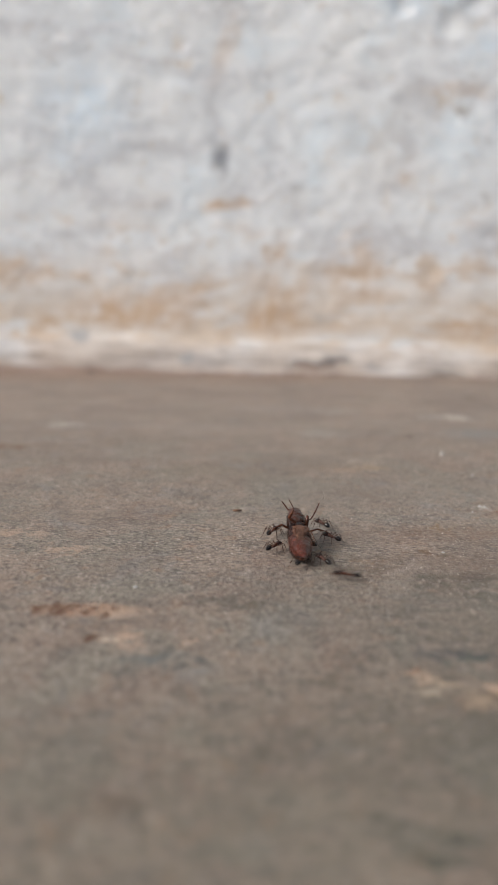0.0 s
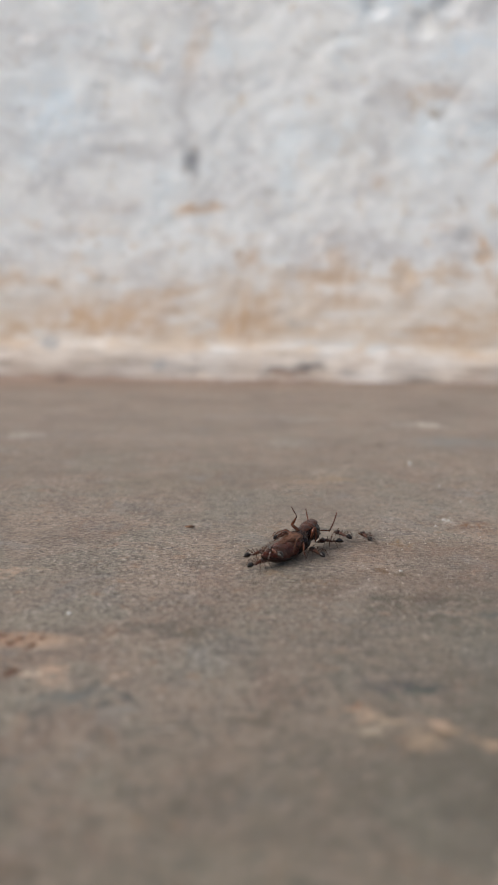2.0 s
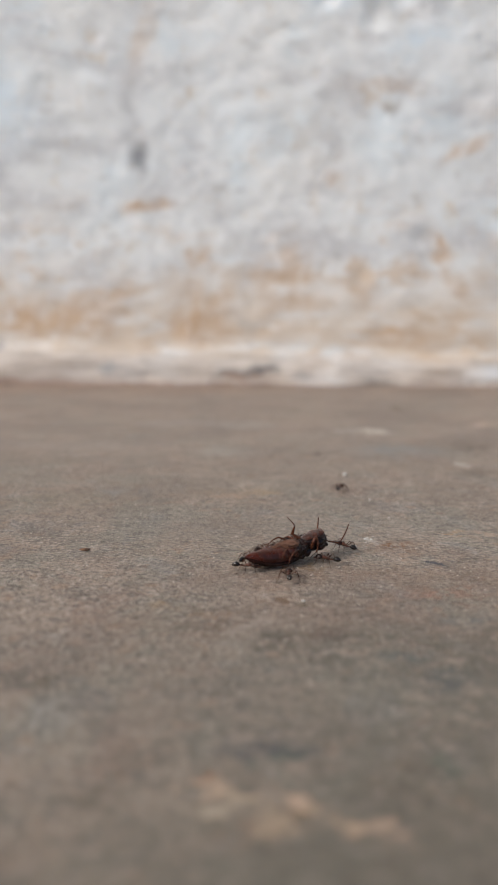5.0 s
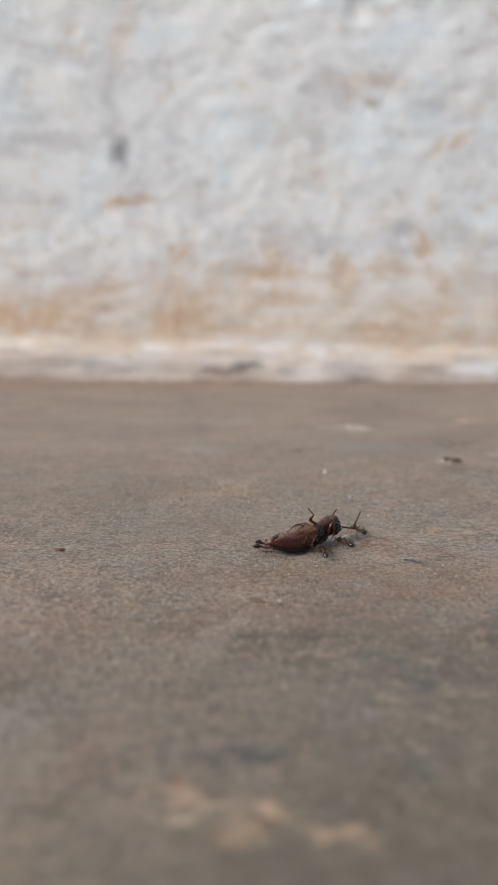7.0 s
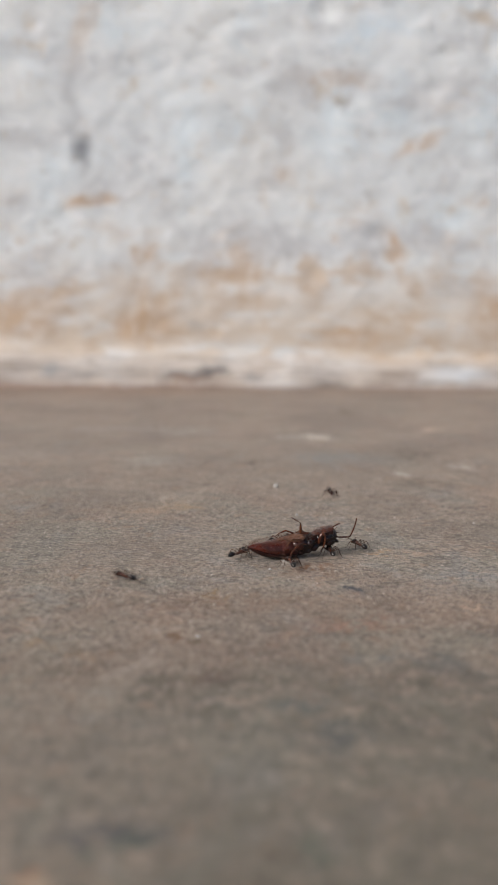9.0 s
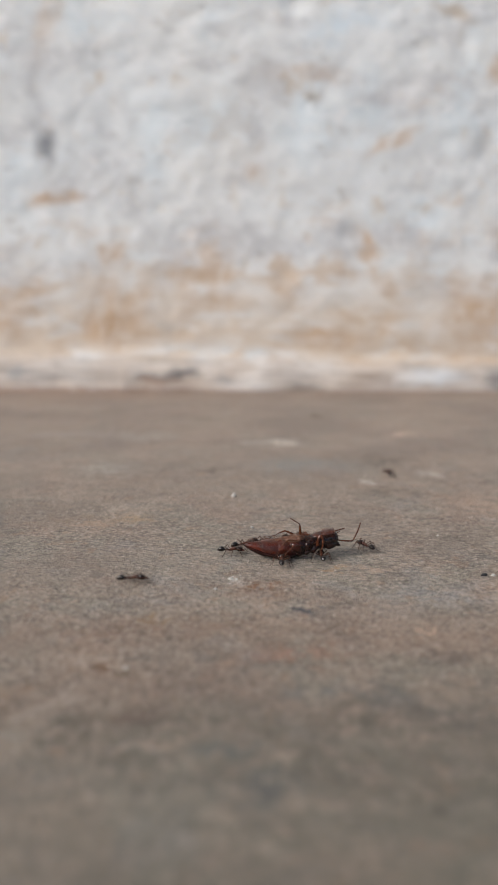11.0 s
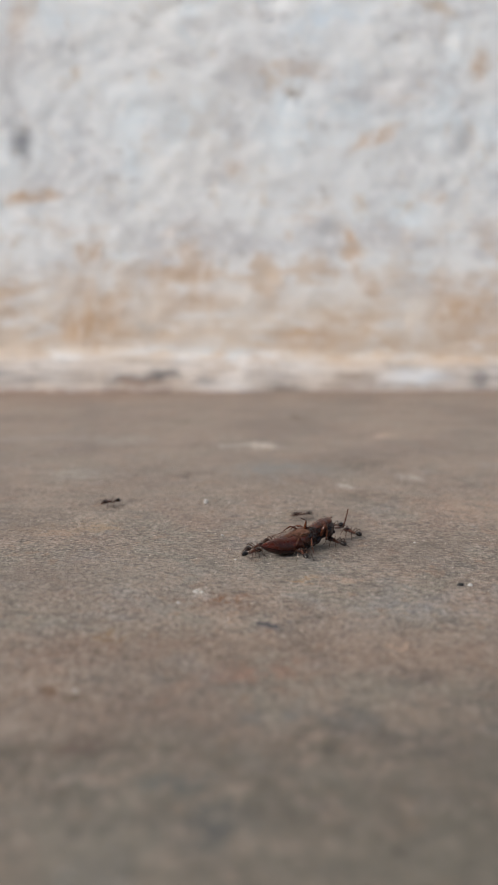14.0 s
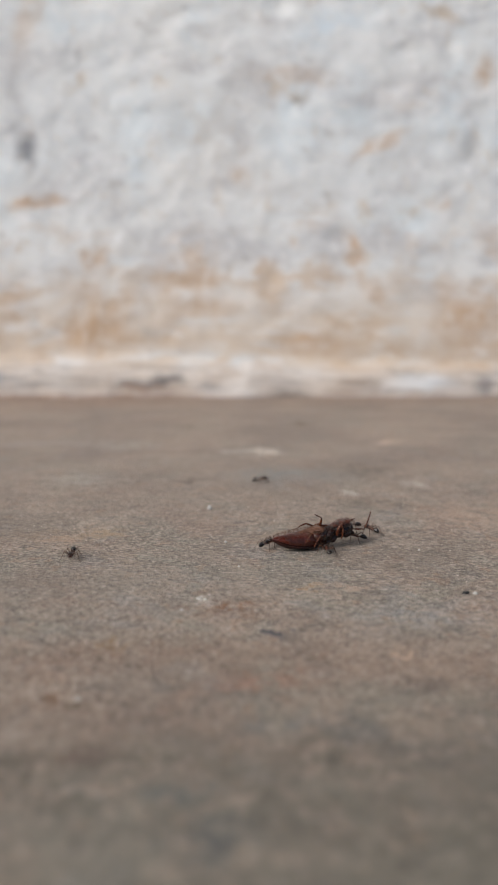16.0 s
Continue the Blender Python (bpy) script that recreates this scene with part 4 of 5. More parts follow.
    # hips of the legs, a row of dark lumps along the flank
    for x, y, z, r in ((3.4, -1.7, 1.7, 0.75), (4.8, -1.5, 2.1, 0.8), (1.9, -1.8, 1.5, 0.7), (3.3, 1.6, 3.6, 0.7), (4.6, 1.4, 3.7, 0.7), (1.4, 1.5, 3.8, 0.6)):
        bm = bmesh.new()
        shell(bm, [(x - 1.3 * r, y, z - 0.2, 0.1, 0.1, 0.1), (x - 0.7 * r, y, z - 0.1, 0.5 * r, 0.8 * r, 0.6 * r), (x, y, z, 0.62 * r, 1.1 * r, 0.9 * r), (x + 0.7 * r, y, z + 0.3, 0.5 * r, 0.9 * r, 0.6 * r), (x + 1.3 * r, y, z + 0.6, 0.12, 0.15, 0.15)], 18, 20, 0.3, 0.08, (), 0.0, x)
        part("hip", bm, SHELL_DARK, thorax, "dark brown leg hip")
    bm = bmesh.new()
    shell(bm, [(5.0, 0, 3.2, 1.1, 1.1, 1.0), (5.6, 0, 3.4, 1.75, 1.6, 1.55), (6.8, 0, 3.7, 2.05, 1.85, 1.85), (8.2, 0, 4.0, 2.0, 1.75, 1.85), (9.2, 0, 4.2, 1.7, 1.5, 1.6), (9.9, 0, 4.2, 1.15, 1.1, 1.1), (10.15, 0, 4.15, 0.5, 0.5, 0.5)],
          36, 50, 0.10, 0.035, ((5.75, 0.05), (9.1, 0.05)), 0.0, 5.0)
    head = part("head", bm, SHELL_DARK, q, "dark red-brown head")
    # the throat plate, a blunt half-tube that rises towards its rimmed front end
    bm = bmesh.new()
    shell(bm, [(4.0, 0.3, 4.3, 0.15, 0.12, 0.12), (4.8, 0.3, 4.55, 0.95, 0.42, 0.4), (6.0, 0.3, 4.95, 1.35, 0.50, 0.6), (7.4, 0.25, 5.35, 1.45, 0.56, 0.8), (8.6, 0.2, 5.65, 1.35, 0.55, 0.9), (9.15, 0.2, 5.72, 1.2, 0.48, 0.8), (9.4, 0.2, 5.6, 0.7, 0.3, 0.5)],
          34, 50, 0.12, 0.09, ((6.7, 0.06),), 0.16, 7.0)
    throat = part("throat_plate", bm, SHELL_HOOD, head, "rough red-brown throat plate")
    bm = bmesh.new()
    ring = [(9.1 + 0.08 * math.sin(5 * a), 0.2 + 1.2 * math.cos(a), 5.7 + 0.52 * math.sin(a)) for a in np.linspace(-0.5, math.pi + 0.5, 16)]
    tube(bm, ring, [0.10 + 0.05 * abs(noise.noise((i * 1.7, 0, 0))) for i in range(16)], 8)
    part("rim", bm, SHELL_TAN, throat, "crusty tan rim")
    for y in (-1.72, 1.72):
        bm = bmesh.new()
        ball(bm, (8.2, y, 4.5), (0.55, 0.30, 0.48), 16)
        part("eye", bm, EYE_BLACK, head, "small black eye")
    bm = bmesh.new()
    shell(bm, [(7.0, -1.35, 3.2, 0.25, 0.4, 0.4), (7.8, -1.4, 3.1, 0.75, 0.9, 0.9), (9.0, -1.1, 3.1, 0.7, 0.8, 0.75), (9.9, -0.8, 3.2, 0.25, 0.35, 0.35)], 20, 20, 0.1, 0.03)
    part("cheek", bm, SHELL_DARK, head)
    for s in (-1, 1):
        bm = bmesh.new()
        tube(bm, [(9.3, s * 1.0, 3.5), (10.0, s * 1.05, 3.1), (10.5, s * 0.6, 2.8), (10.6, s * 0.1, 2.7)], [0.45, 0.38, 0.22, 0.06], 10)
        part("mandible", bm, SHELL_DARK, head)
        bm = bmesh.new()
        tube(bm, *beads((9.7, s * 0.5, 4.9), (10.6 + 0.2 * s, s * 0.9, 5.2 + 0.3 * s), 3, 0.09))
        part("palp", bm, LEG_AMBER, head, "tiny beaded amber palp")
    # elbowed feelers: one dragged forward and raised, one short and upright
    bm = bmesh.new()
    tube(bm, *limb([(0, 0, 0), (1.1, -0.2, -0.4)], [0.19, 0.17]))
    tube(bm, *beads((1.1, -0.2, -0.4), (3.7, -0.4, -0.5), 4, 0.21))
    tube(bm, *beads((3.7, -0.4, -0.5), (5.3, -0.2, 3.5), 9, 0.185, (0.15, 0, -0.15)))
    feeler = part("antenna", bm, LEG_AMBER, head, "elbowed beaded amber antenna")
    PULLED.append(feeler)
    feeler.location = (9.5 * MM, -0.5 * MM, 4.2 * MM)
    bm = bmesh.new()
    tube(bm, *limb([(0, 0, 0), (0.2, 0.3, 0.5)], [0.16, 0.14]))
    tube(bm, *beads((0.2, 0.3, 0.5), (0.4, 0.9, 3.1), 7, 0.17))
    feeler = part("antenna", bm, LEG_AMBER, head, "elbowed beaded amber antenna")
    PULLED.append(feeler)
    feeler.location = (8.9 * MM, 1.0 * MM, 5.3 * MM)
    # short stiff hairs on the thorax, the belly and the tail
    rng = np.random.default_rng(11)
    bm = bmesh.new()
    for _ in range(420):
        x, w = rng.uniform(-9.3, 9.0), rng.uniform(0.1, 3.04)
        r = np.interp(x, [-9.3, -8.2, -5.0, -1.0, 2.8, 4.8, 6.8, 9.0], [0.4, 0.95, 1.85, 2.25, 2.2, 1.8, 1.9, 1.6])
        z = np.interp(x, [-9.3, -8.2, -5.0, -1.0, 2.8, 4.8, 6.8, 9.0], [2.95, 2.8, 2.45, 2.42, 2.55, 3.0, 3.7, 4.2])
        out = Vector((-0.5, math.cos(w), math.sin(w))).normalized()
        foot = Vector((x, 1.08 * r * math.cos(w), z + r * math.sin(w)))
        tube(bm, [foot, foot + out * 0.25, foot + out * rng.uniform(0.35, 0.75) + Vector((-0.15, 0, 0))], [0.028, 0.020, 0.007], 4)
    part("bristles", bm, SHELL_TAN, q, "short stiff tan hairs")
    # six legs, stiff and folded: swollen thigh, thin shin, jointed foot
    for points, radii, pale in (
        ([(0.8, 1.0, 4.7), (-1.0, 1.1, 5.45), (-2.4, 1.2, 4.95), (-3.1, 1.2, 4.4), (-4.7, 1.1, 4.2)], [0.20, 0.19, 0.12, 0.07, 0.05], 0),
        ([(0.9, -1.9, 4.3), (-0.7, -2.3, 4.5), (-1.6, -2.6, 4.0), (-2.3, -2.75, 3.2), (-2.6, -2.8, 2.3)], [0.15, 0.14, 0.10, 0.07, 0.05], 1),
        ([(5.5, -1.6, 2.9), (5.5, -2.15, 4.3), (6.0, -2.25, 5.5), (6.6, -2.35, 4.6), (6.5, -2.45, 3.0), (6.1, -2.5, 2.2)], [0.24, 0.40, 0.34, 0.30, 0.20, 0.08], 2),
        ([(4.0, 1.7, 3.4), (3.9, 3.3, 4.3), (3.5, 4.6, 4.0), (3.2, 5.6, 3.2), (3.0, 6.3, 2.6)], [0.24, 0.28, 0.16, 0.08, 0.05], 0),
    ):
        bm = bmesh.new()
        tube(bm, *limb(points, radii), 12)
        part("leg", bm, LEG_PALE if pale == 1 else LEG_AMBER, thorax, "thin folded pale amber leg" if pale == 1 else "thick folded red-amber foreleg" if pale else "stiff folded red-amber leg")
    bm = bmesh.new()
    tube(bm, *limb([(0, 0, 0), (0.2, -2.3, 0.35), (0.7, -4.6, -0.6), (1.2, -5.6, -1.3), (1.5, -6.4, -1.8)], [0.17, 0.24, 0.12, 0.06, 0.04]), 10)
    leg = part("leg", bm, LEG_AMBER, thorax, "loose red-amber leg")
    PULLED.append(leg)
    leg.location = (2.6 * MM, -2.0 * MM, 3.2 * MM)
    # the leg that stands up from the belly
    bm = bmesh.new()
    tube(bm, *limb([(0, 0, 0), (-2.1, 0.0, 0.25), (-2.3, 0.0, 2.5)], [0.26, 0.36, 0.15]), 10)
    tube(bm, *beads((-2.3, 0.0, 2.5), (-4.5, 0.0, 3.8), 5, 0.12))
    leg = part("leg", bm, LEG_AMBER, thorax, "upright red-amber leg with a bent foot")
    PULLED.append(leg)
    leg.location = (4.2 * MM, 0.3 * MM, 4.7 * MM)
    return q


LEGS = {  # hip; knee, ankle and toe from the hip; side is added by sign
    "front": ((0.95, 0.34, 1.15), (0.70, 0.95, 0.62), (1.20, 1.45, -0.85), (1.55, 1.70, -1.13)),
    "middle": ((0.50, 0.38, 1.10), (0.02, 1.15, 0.70), (-0.15, 1.80, -0.85), (-0.30, 2.15, -1.08)),
    "hind": ((0.05, 0.34, 1.10), (-0.80, 1.02, 0.80), (-1.55, 1.60, -0.82), (-2.0, 1.85, -1.08)),
}


def build_ant(label):
    """A worker ant, 5.6 mm long, head towards +x, its feet on z = 0."""
    a = thing("worker_ant", label, "ant", "worker ants")
    bm = bmesh.new()
    lathe(bm, [(1.12, 0.16, 1.35), (1.28, 0.46, 1.38), (1.65, 0.66, 1.38), (2.1, 0.64, 1.32), (2.45, 0.46, 1.22), (2.62, 0.22, 1.15)], 1.0, 0.82, 16)
    head = part("head", bm, ANT_HEAD, a, "dark brown head")
    for s in (-1, 1):
        bm = bmesh.new()
        tube(bm, [(2.45, s * 0.3, 1.15), (2.8, s * 0.3, 1.05), (3.02, s * 0.12, 1.0), (3.05, s * 0.02, 1.0)], [0.14, 0.12, 0.07, 0.02])
        part("mandible", bm, ANT_RED, head)
        bm = bmesh.new()
        ball(bm, (1.95, s * 0.60, 1.45), (0.13, 0.06, 0.11), 8)
        part("eye", bm, EYE_BLACK, head)
        bm = bmesh.new()
        tube(bm, *limb([(2.4, s * 0.22, 1.5), (2.5, s * 0.95, 1.95)], [0.07, 0.06]), 6)
        tube(bm, *beads((2.5, s * 0.95, 1.95), (3.5, s * 1.15, 1.1), 8, 0.065, (0.05, 0, 0.12)), 6)
        part("antenna", bm, ANT_LEG, head, "thin elbowed brown antenna")
    bm = bmesh.new()
    lathe(bm, [(-0.45, 0.14, 1.05), (-0.3, 0.26, 1.12), (0.1, 0.36, 1.22), (0.4, 0.32, 1.28), (0.75, 0.42, 1.42), (1.0, 0.36, 1.42), (1.2, 0.17, 1.38)], 0.82, 1.0, 14)
    body = part("thorax", bm, ANT_RED, a, "rusty brown thorax")
    bm = bmesh.new()
    lathe(bm, [(-1.15, 0.11, 1.12), (-1.0, 0.2, 1.2), (-0.86, 0.12, 1.12), (-0.68, 0.21, 1.2), (-0.5, 0.1, 1.08), (-0.38, 0.1, 1.06)], 0.9, 1.1, 10)
    part("waist", bm, ANT_RED, a)
    bm = bmesh.new()
    lathe(bm, [(-2.86, 0.06, 1.14), (-2.72, 0.22, 1.18), (-2.36, 0.47, 1.28), (-1.95, 0.59, 1.36), (-1.52, 0.50, 1.34), (-1.22, 0.27, 1.24), (-1.08, 0.12, 1.15)], 1.0, 0.95, 20)
    part("gaster", bm, ANT_BLACK, a, "glossy black gaster")
    for s in (1, -1):
        for kind, (hip, *joints) in LEGS.items():
            pts = [Vector((0, 0, 0))] + [Vector((p[0], s * p[1], p[2])) for p in joints]
            bm = bmesh.new()
            tube(bm, *limb(pts, [0.095, 0.085, 0.045, 0.030]), 6)
            leg = part(kind + "_leg", bm, ANT_LEG, a)
            leg.location = (hip[0] * MM, s * hip[1] * MM, hip[2] * MM)
    return a


queen = build_queen()
puller = build_ant("small black and rust worker ant pulling the queen's antenna")
copies = [copy_thing(puller, pose(0, 0, 0)) for _ in range(9)]
tail, neck, front, tailside, climber, farside, circler, roamer, forager = copies
for ant, label in (
    (tail, "small black and rust worker ant biting the queen's tail tip"),
    (neck, "small black and rust worker ant tugging at the queen's neck"),
    (front, "small black and rust worker ant pushing at the queen's flank"),
    (tailside, "small black and rust worker ant holding the side of the gaster"),
    (climber, "small black and rust worker ant that climbs over the dead queen"),
    (farside, "small black and rust worker ant working behind the dead queen"),
    (circler, "small black and rust worker ant running round on the concrete"),
    (roamer, "small black and rust worker ant roaming, later joining the others"),
    (forager, "small black and rust worker ant running over the open concrete"),
):
    tagged(ant, label)


# ---- what moves ----
def carry(ob, rows):
    """rows: seconds, x and y in millimetres, heading, tilt and roll in degrees."""
    walk(ob, [(t, pose(x * MM, y * MM, floor_height(x * MM, y * MM), roll, -tilt, turn)) for t, x, y, turn, tilt, roll in rows])


def march(ant, rows, swing, pace):
    """rows: seconds, x, y and z in millimetres, heading; the legs swing in two sets of three."""
    walk(ant, [(t, pose(x * MM, y * MM, z * MM + floor_height(x * MM, y * MM), 0, 0, turn)) for t, x, y, z, turn in rows])
    times = [r[0] for r in rows]
    legs = [o for o in ant.children if "_leg" in o.name]
    for i, leg in enumerate(legs):
        hip = leg.location.copy()
        keys = []
        for k in range(int(16 * pace * 4) + 1):
            t = min(16.0, k / (pace * 4))
            j = min(len(rows) - 2, max(0, int(np.searchsorted(times, t)) - 1))
            a, b = rows[j], rows[j + 1]
            speed = math.dist(a[1:3], b[1:3]) / max(0.05, b[0] - a[0])
            live = min(1.0, 0.25 + speed / 12.0) if speed > 0.3 else 0.1
            angle = swing * live * math.sin(math.pi * k / 2 + math.pi * (i % 2) + 0.8 * i)
            keys.append((t, Matrix.Translation(hip) @ pose(0, 0, 0, 0, 0, angle)))
        if keys[-1][0] < 16.0:
            keys.append((16.0, keys[-1][1]))
        walk(leg, keys)


LEG_LEAN = [(0, 10, 30, -80), (1.5, 10, 32, -60), (4.7, 15, 18, -35), (7, 42, 24, -34), (7.7, 32, 18, -24), (8.5, 5, 4, 0), (9.2, 0, 0, 0), (12.5, 0, 0, 0), (13.5, 12, -6, 8), (16, 24, 0, 0)]
LEG_SWING = [(0, 18), (0.5, 16), (1.0, 24), (1.5, 10), (2.0, -66), (7, -72), (12, -60), (14, -50), (16, -66)]
FEELER_PULL = [(0, 14, -58), (1.0, 12, -52), (1.5, 6, -28), (2.0, 6, -18), (4.5, 5, -12), (7, 9, -14), (7.7, 7, -9), (8.5, 1, 2), (9, 0, 4), (16, 2, 6)]
FEELER_LEAN = [(0, 0, -24), (1.5, 10, -14), (4.7, 8, -4), (7, 52, 0), (8, 62, 0), (11.5, 75, 0), (16, 80, 0)]


def motions():
    carry(queen, [
        (0, 11, 158, 93.4, 3.8, 0), (0.5, 12.5, 159.7, 87.8, 4.4, 0), (0.9, 14.5, 159.9, 80.9, 5.1, 0), (1.2, 16.3, 162.2, 73.8, 2.5, 0),
        (1.5, 18, 165.1, 58.6, 1, 0), (2, 19.4, 166.5, 52.3, -0.6, 0), (2.5, 22.9, 168.2, 42.2, 1.7, 0), (3, 26.9, 169.3, 40.8, 2, 0),
        (3.5, 31.1, 170.6, 36, 2.7, 0), (4, 33.4, 172.6, 35.8, 0.5, 0), (4.5, 36.4, 175.6, 29.8, -1.8, 0), (7, 49, 187.2, 36.9, -2.1, 0),
        (7.5, 51.5, 187.8, 36.3, -1.6, 0), (8, 54.7, 192.2, 44.6, -0.8, 0), (8.5, 57, 194, 31.4, -1.6, 0), (9, 61.2, 197.8, 15.2, -1.2, 0),
        (11.5, 73.2, 208.3, 0.4, 0.4, 0), (12, 74.6, 209.2, 0.5, 1.1, 0), (12.5, 79.1, 211.8, 10.3, -1, 0), (13, 79.4, 213.7, 17, -1, 0),
        (13.5, 81.3, 215.8, 27, -2, 0), (14, 81.5, 216.8, 32, -1.5, 0), (14.5, 83.3, 219.6, 26, -1.5, 0), (15, 84.5, 220.8, 21, -1.5, 0),
        (15.5, 84.9, 222.9, 19, -1.5, 0), (16, 85.0, 223.6, 18, -1.5, 0),])
    march(puller, [
        (0, 17.2, 174.1, 0, 118.9), (0.5, 18.9, 174.9, 0, 109.5), (0.9, 22, 175.7, 0, 115.2), (1.5, 29.2, 176, 0, 109), (2, 32.3, 178.6, 0, 124.7),
        (2.5, 35.8, 179.3, 0, 127.9), (3, 40.9, 179.2, 0, 113), (3.5, 44.5, 179.7, 0, 118.5), (4, 48, 182, 0, 118), (4.5, 51, 184.3, 0, 132.7),
        (7, 62.8, 196.8, 0, 114.3), (7.5, 65.7, 197.3, 0, 117.6), (8, 68.3, 201.5, 0, 113.9), (8.5, 71.5, 202.5, 0, 113), (9, 76.7, 202.1, 0, 113.6),
        (11.5, 90.5, 212.9, 0, 118.4), (12, 91.3, 213.4, 0, 116.3), (12.5, 95.4, 216, 0, 109.8), (13, 95.2, 219, 0, 130.2),
        (13.5, 95.2, 223.8, 0, 126.3), (14, 95.9, 225.7, 0, 121.6), (14.5, 98.3, 226.8, 0, 102.7), (15, 100.7, 231.8, 0, 117.5),
        (15.5, 100.7, 231.8, 0, 113.7), (16, 101.2, 233.4, 0, 111.6),], 12, 1.7)
    march(tail, [
        (0, 10.8, 149.3, 0, 69.6), (0.5, 11.9, 150.9, 0, 63), (0.9, 13.8, 152.3, 0, 72.5), (1.5, 12.9, 160.8, 0, 42.6), (2, 12.6, 159.2, 0, 45.4),
        (2.5, 14.6, 160.9, 0, 49.1), (3, 17.6, 162.9, 0, 40), (3.5, 21.7, 164, 0, 41.5), (4, 23.1, 167.8, 0, 35.8), (4.5, 27, 171, 0, -6.3),
        (7, 40.8, 184.9, 0, -15.3), (7.5, 41.5, 182.3, 0, 47.7), (8, 45.9, 185.6, 0, 43.7), (8.5, 47.4, 189.5, 0, 50.4), (9, 50, 196.6, 0, 37.6),
        (11.5, 60.8, 210.2, 0, -2.8), (12, 62.1, 211.4, 0, 31.3), (12.5, 67.2, 212.8, 0, -13.8), (13, 68.5, 213.8, 0, 12.5),
        (13.5, 70.7, 212.8, 0, 35.6), (14, 71.5, 213.3, 0, 37.4), (14.5, 72.9, 218.2, 0, 31.3), (15, 74, 220.6, 0, 34.3),
        (15.5, 74.9, 223.9, 0, 35.6), (16, 75, 223.8, 0, 49.4),], 12, 1.7)
    march(neck, [
        (0, 18.5, 164.4, 0, 127.5), (0.5, 20.9, 165.6, 0, 99.4), (0.9, 26, 166.1, 0, 114.3), (1.5, 30.3, 169.9, 0, 109.8), (2, 29, 174, 0, 184.2),
        (2.5, 31.4, 170.8, 0, 124.3), (3, 35.9, 172.7, 0, 128.1), (3.5, 40.3, 173.7, 0, 121.1), (4, 43.1, 174.7, 0, 140.8),
        (4.5, 45.9, 176.5, 0, 159.6), (7, 58.1, 187.9, 0, 119.9), (7.5, 61.3, 190.2, 0, 126.8), (8, 63.5, 194.9, 0, 104.5),
        (8.5, 66.6, 196.5, 0, 106.8), (9, 69.7, 197.7, 0, 93), (11.5, 81.8, 207.1, 0, 87.8), (12, 85.3, 209.9, 0, 122),
        (12.5, 88.3, 213.3, 0, 108.1), (13, 89.7, 213.5, 0, 132.6), (13.5, 91, 218.2, 0, 153.4), (14, 90.9, 219.3, 0, 124.9),
        (14.5, 92.3, 218.4, 0, 106.9), (15, 94.4, 222.6, 0, 102.5), (15.5, 95.6, 226, 0, 131.8), (16, 96.3, 228.5, 0, 141.1),], 12, 1.7)
    march(front, [
        (0, 15.4, 150.1, 0, 113), (0.5, 15.8, 153, 0, 109.9), (0.9, 18, 156.7, 0, 110), (1.2, 18.1, 157.4, 0, 99.6), (1.5, 17.4, 158.1, 0, 95.6),
        (2, 25.3, 166.4, 0, 117.6), (2.5, 29, 166.8, 0, 111.2), (3, 31.7, 165, 0, 109.9), (3.5, 35.4, 166, 0, 103.6), (4, 34.6, 167.5, 0, 96.2),
        (4.5, 36.2, 168, 0, 87.3), (7, 52.6, 181.7, 0, 91.5), (7.5, 53.3, 183.9, 0, 87.7), (8, 57.7, 185.9, 0, 120.5), (8.5, 58.2, 188.9, 0, 104.5),
        (9, 60.4, 191.1, 0, 98.2), (11.5, 71.9, 204, 0, 81.6), (12, 74.1, 205.1, 0, 94.4), (12.5, 78.2, 207.6, 0, 90.9), (13, 79.9, 207.8, 0, 92.8),
        (13.5, 82.4, 209.1, 0, 103.5), (14, 82.2, 212, 0, 98.2), (14.5, 82.6, 213.5, 0, 92.4), (15, 81, 216.5, 1.5, 76.2),
        (15.5, 88.9, 221.8, 0, 97.6), (16, 87.8, 218.9, 0, 91.1),], 12, 1.7)
    march(tailside, [
        (0, 5.7, 157.3, 0, 54.2), (0.5, 7.2, 158.2, 0, 52.6), (0.9, 9.3, 162.2, 0, 51.5), (1.5, 12, 163.2, 0, 44.6), (2, 12.2, 164.8, 0, 35.9),
        (2.5, 15.3, 167.1, 0, 43.9), (3, 18.8, 169.8, 0, 42.9), (3.5, 23.1, 171.8, 0, 56.2), (4, 26, 174.4, 0, 24.9), (4.5, 28.9, 176.5, 0, 53),
        (7, 41.1, 187, 0, -32.8), (7.5, 42.9, 188.3, 0, 45), (8, 48.8, 196.1, 0, 31.2), (8.5, 48.7, 195.8, 0, 49.2), (9, 52.7, 199.7, 0, 31.1),
        (11.5, 63.2, 213.4, 0, 17.1), (12, 64.3, 213.9, 0, 25.4), (12.5, 69.4, 217, 0, -3.6), (13, 70.7, 217.4, 0, 16.1),
        (13.5, 72.4, 216.7, 0, 27.8), (14, 72.5, 216.4, 0, 37.3), (14.5, 73.4, 217.1, 0, 46.1), (15, 74.9, 220.4, 0, 53.6),
        (15.5, 75.7, 223.5, 0, 54), (16, 76.7, 225.5, 0, 42.5),], 12, 1.7)
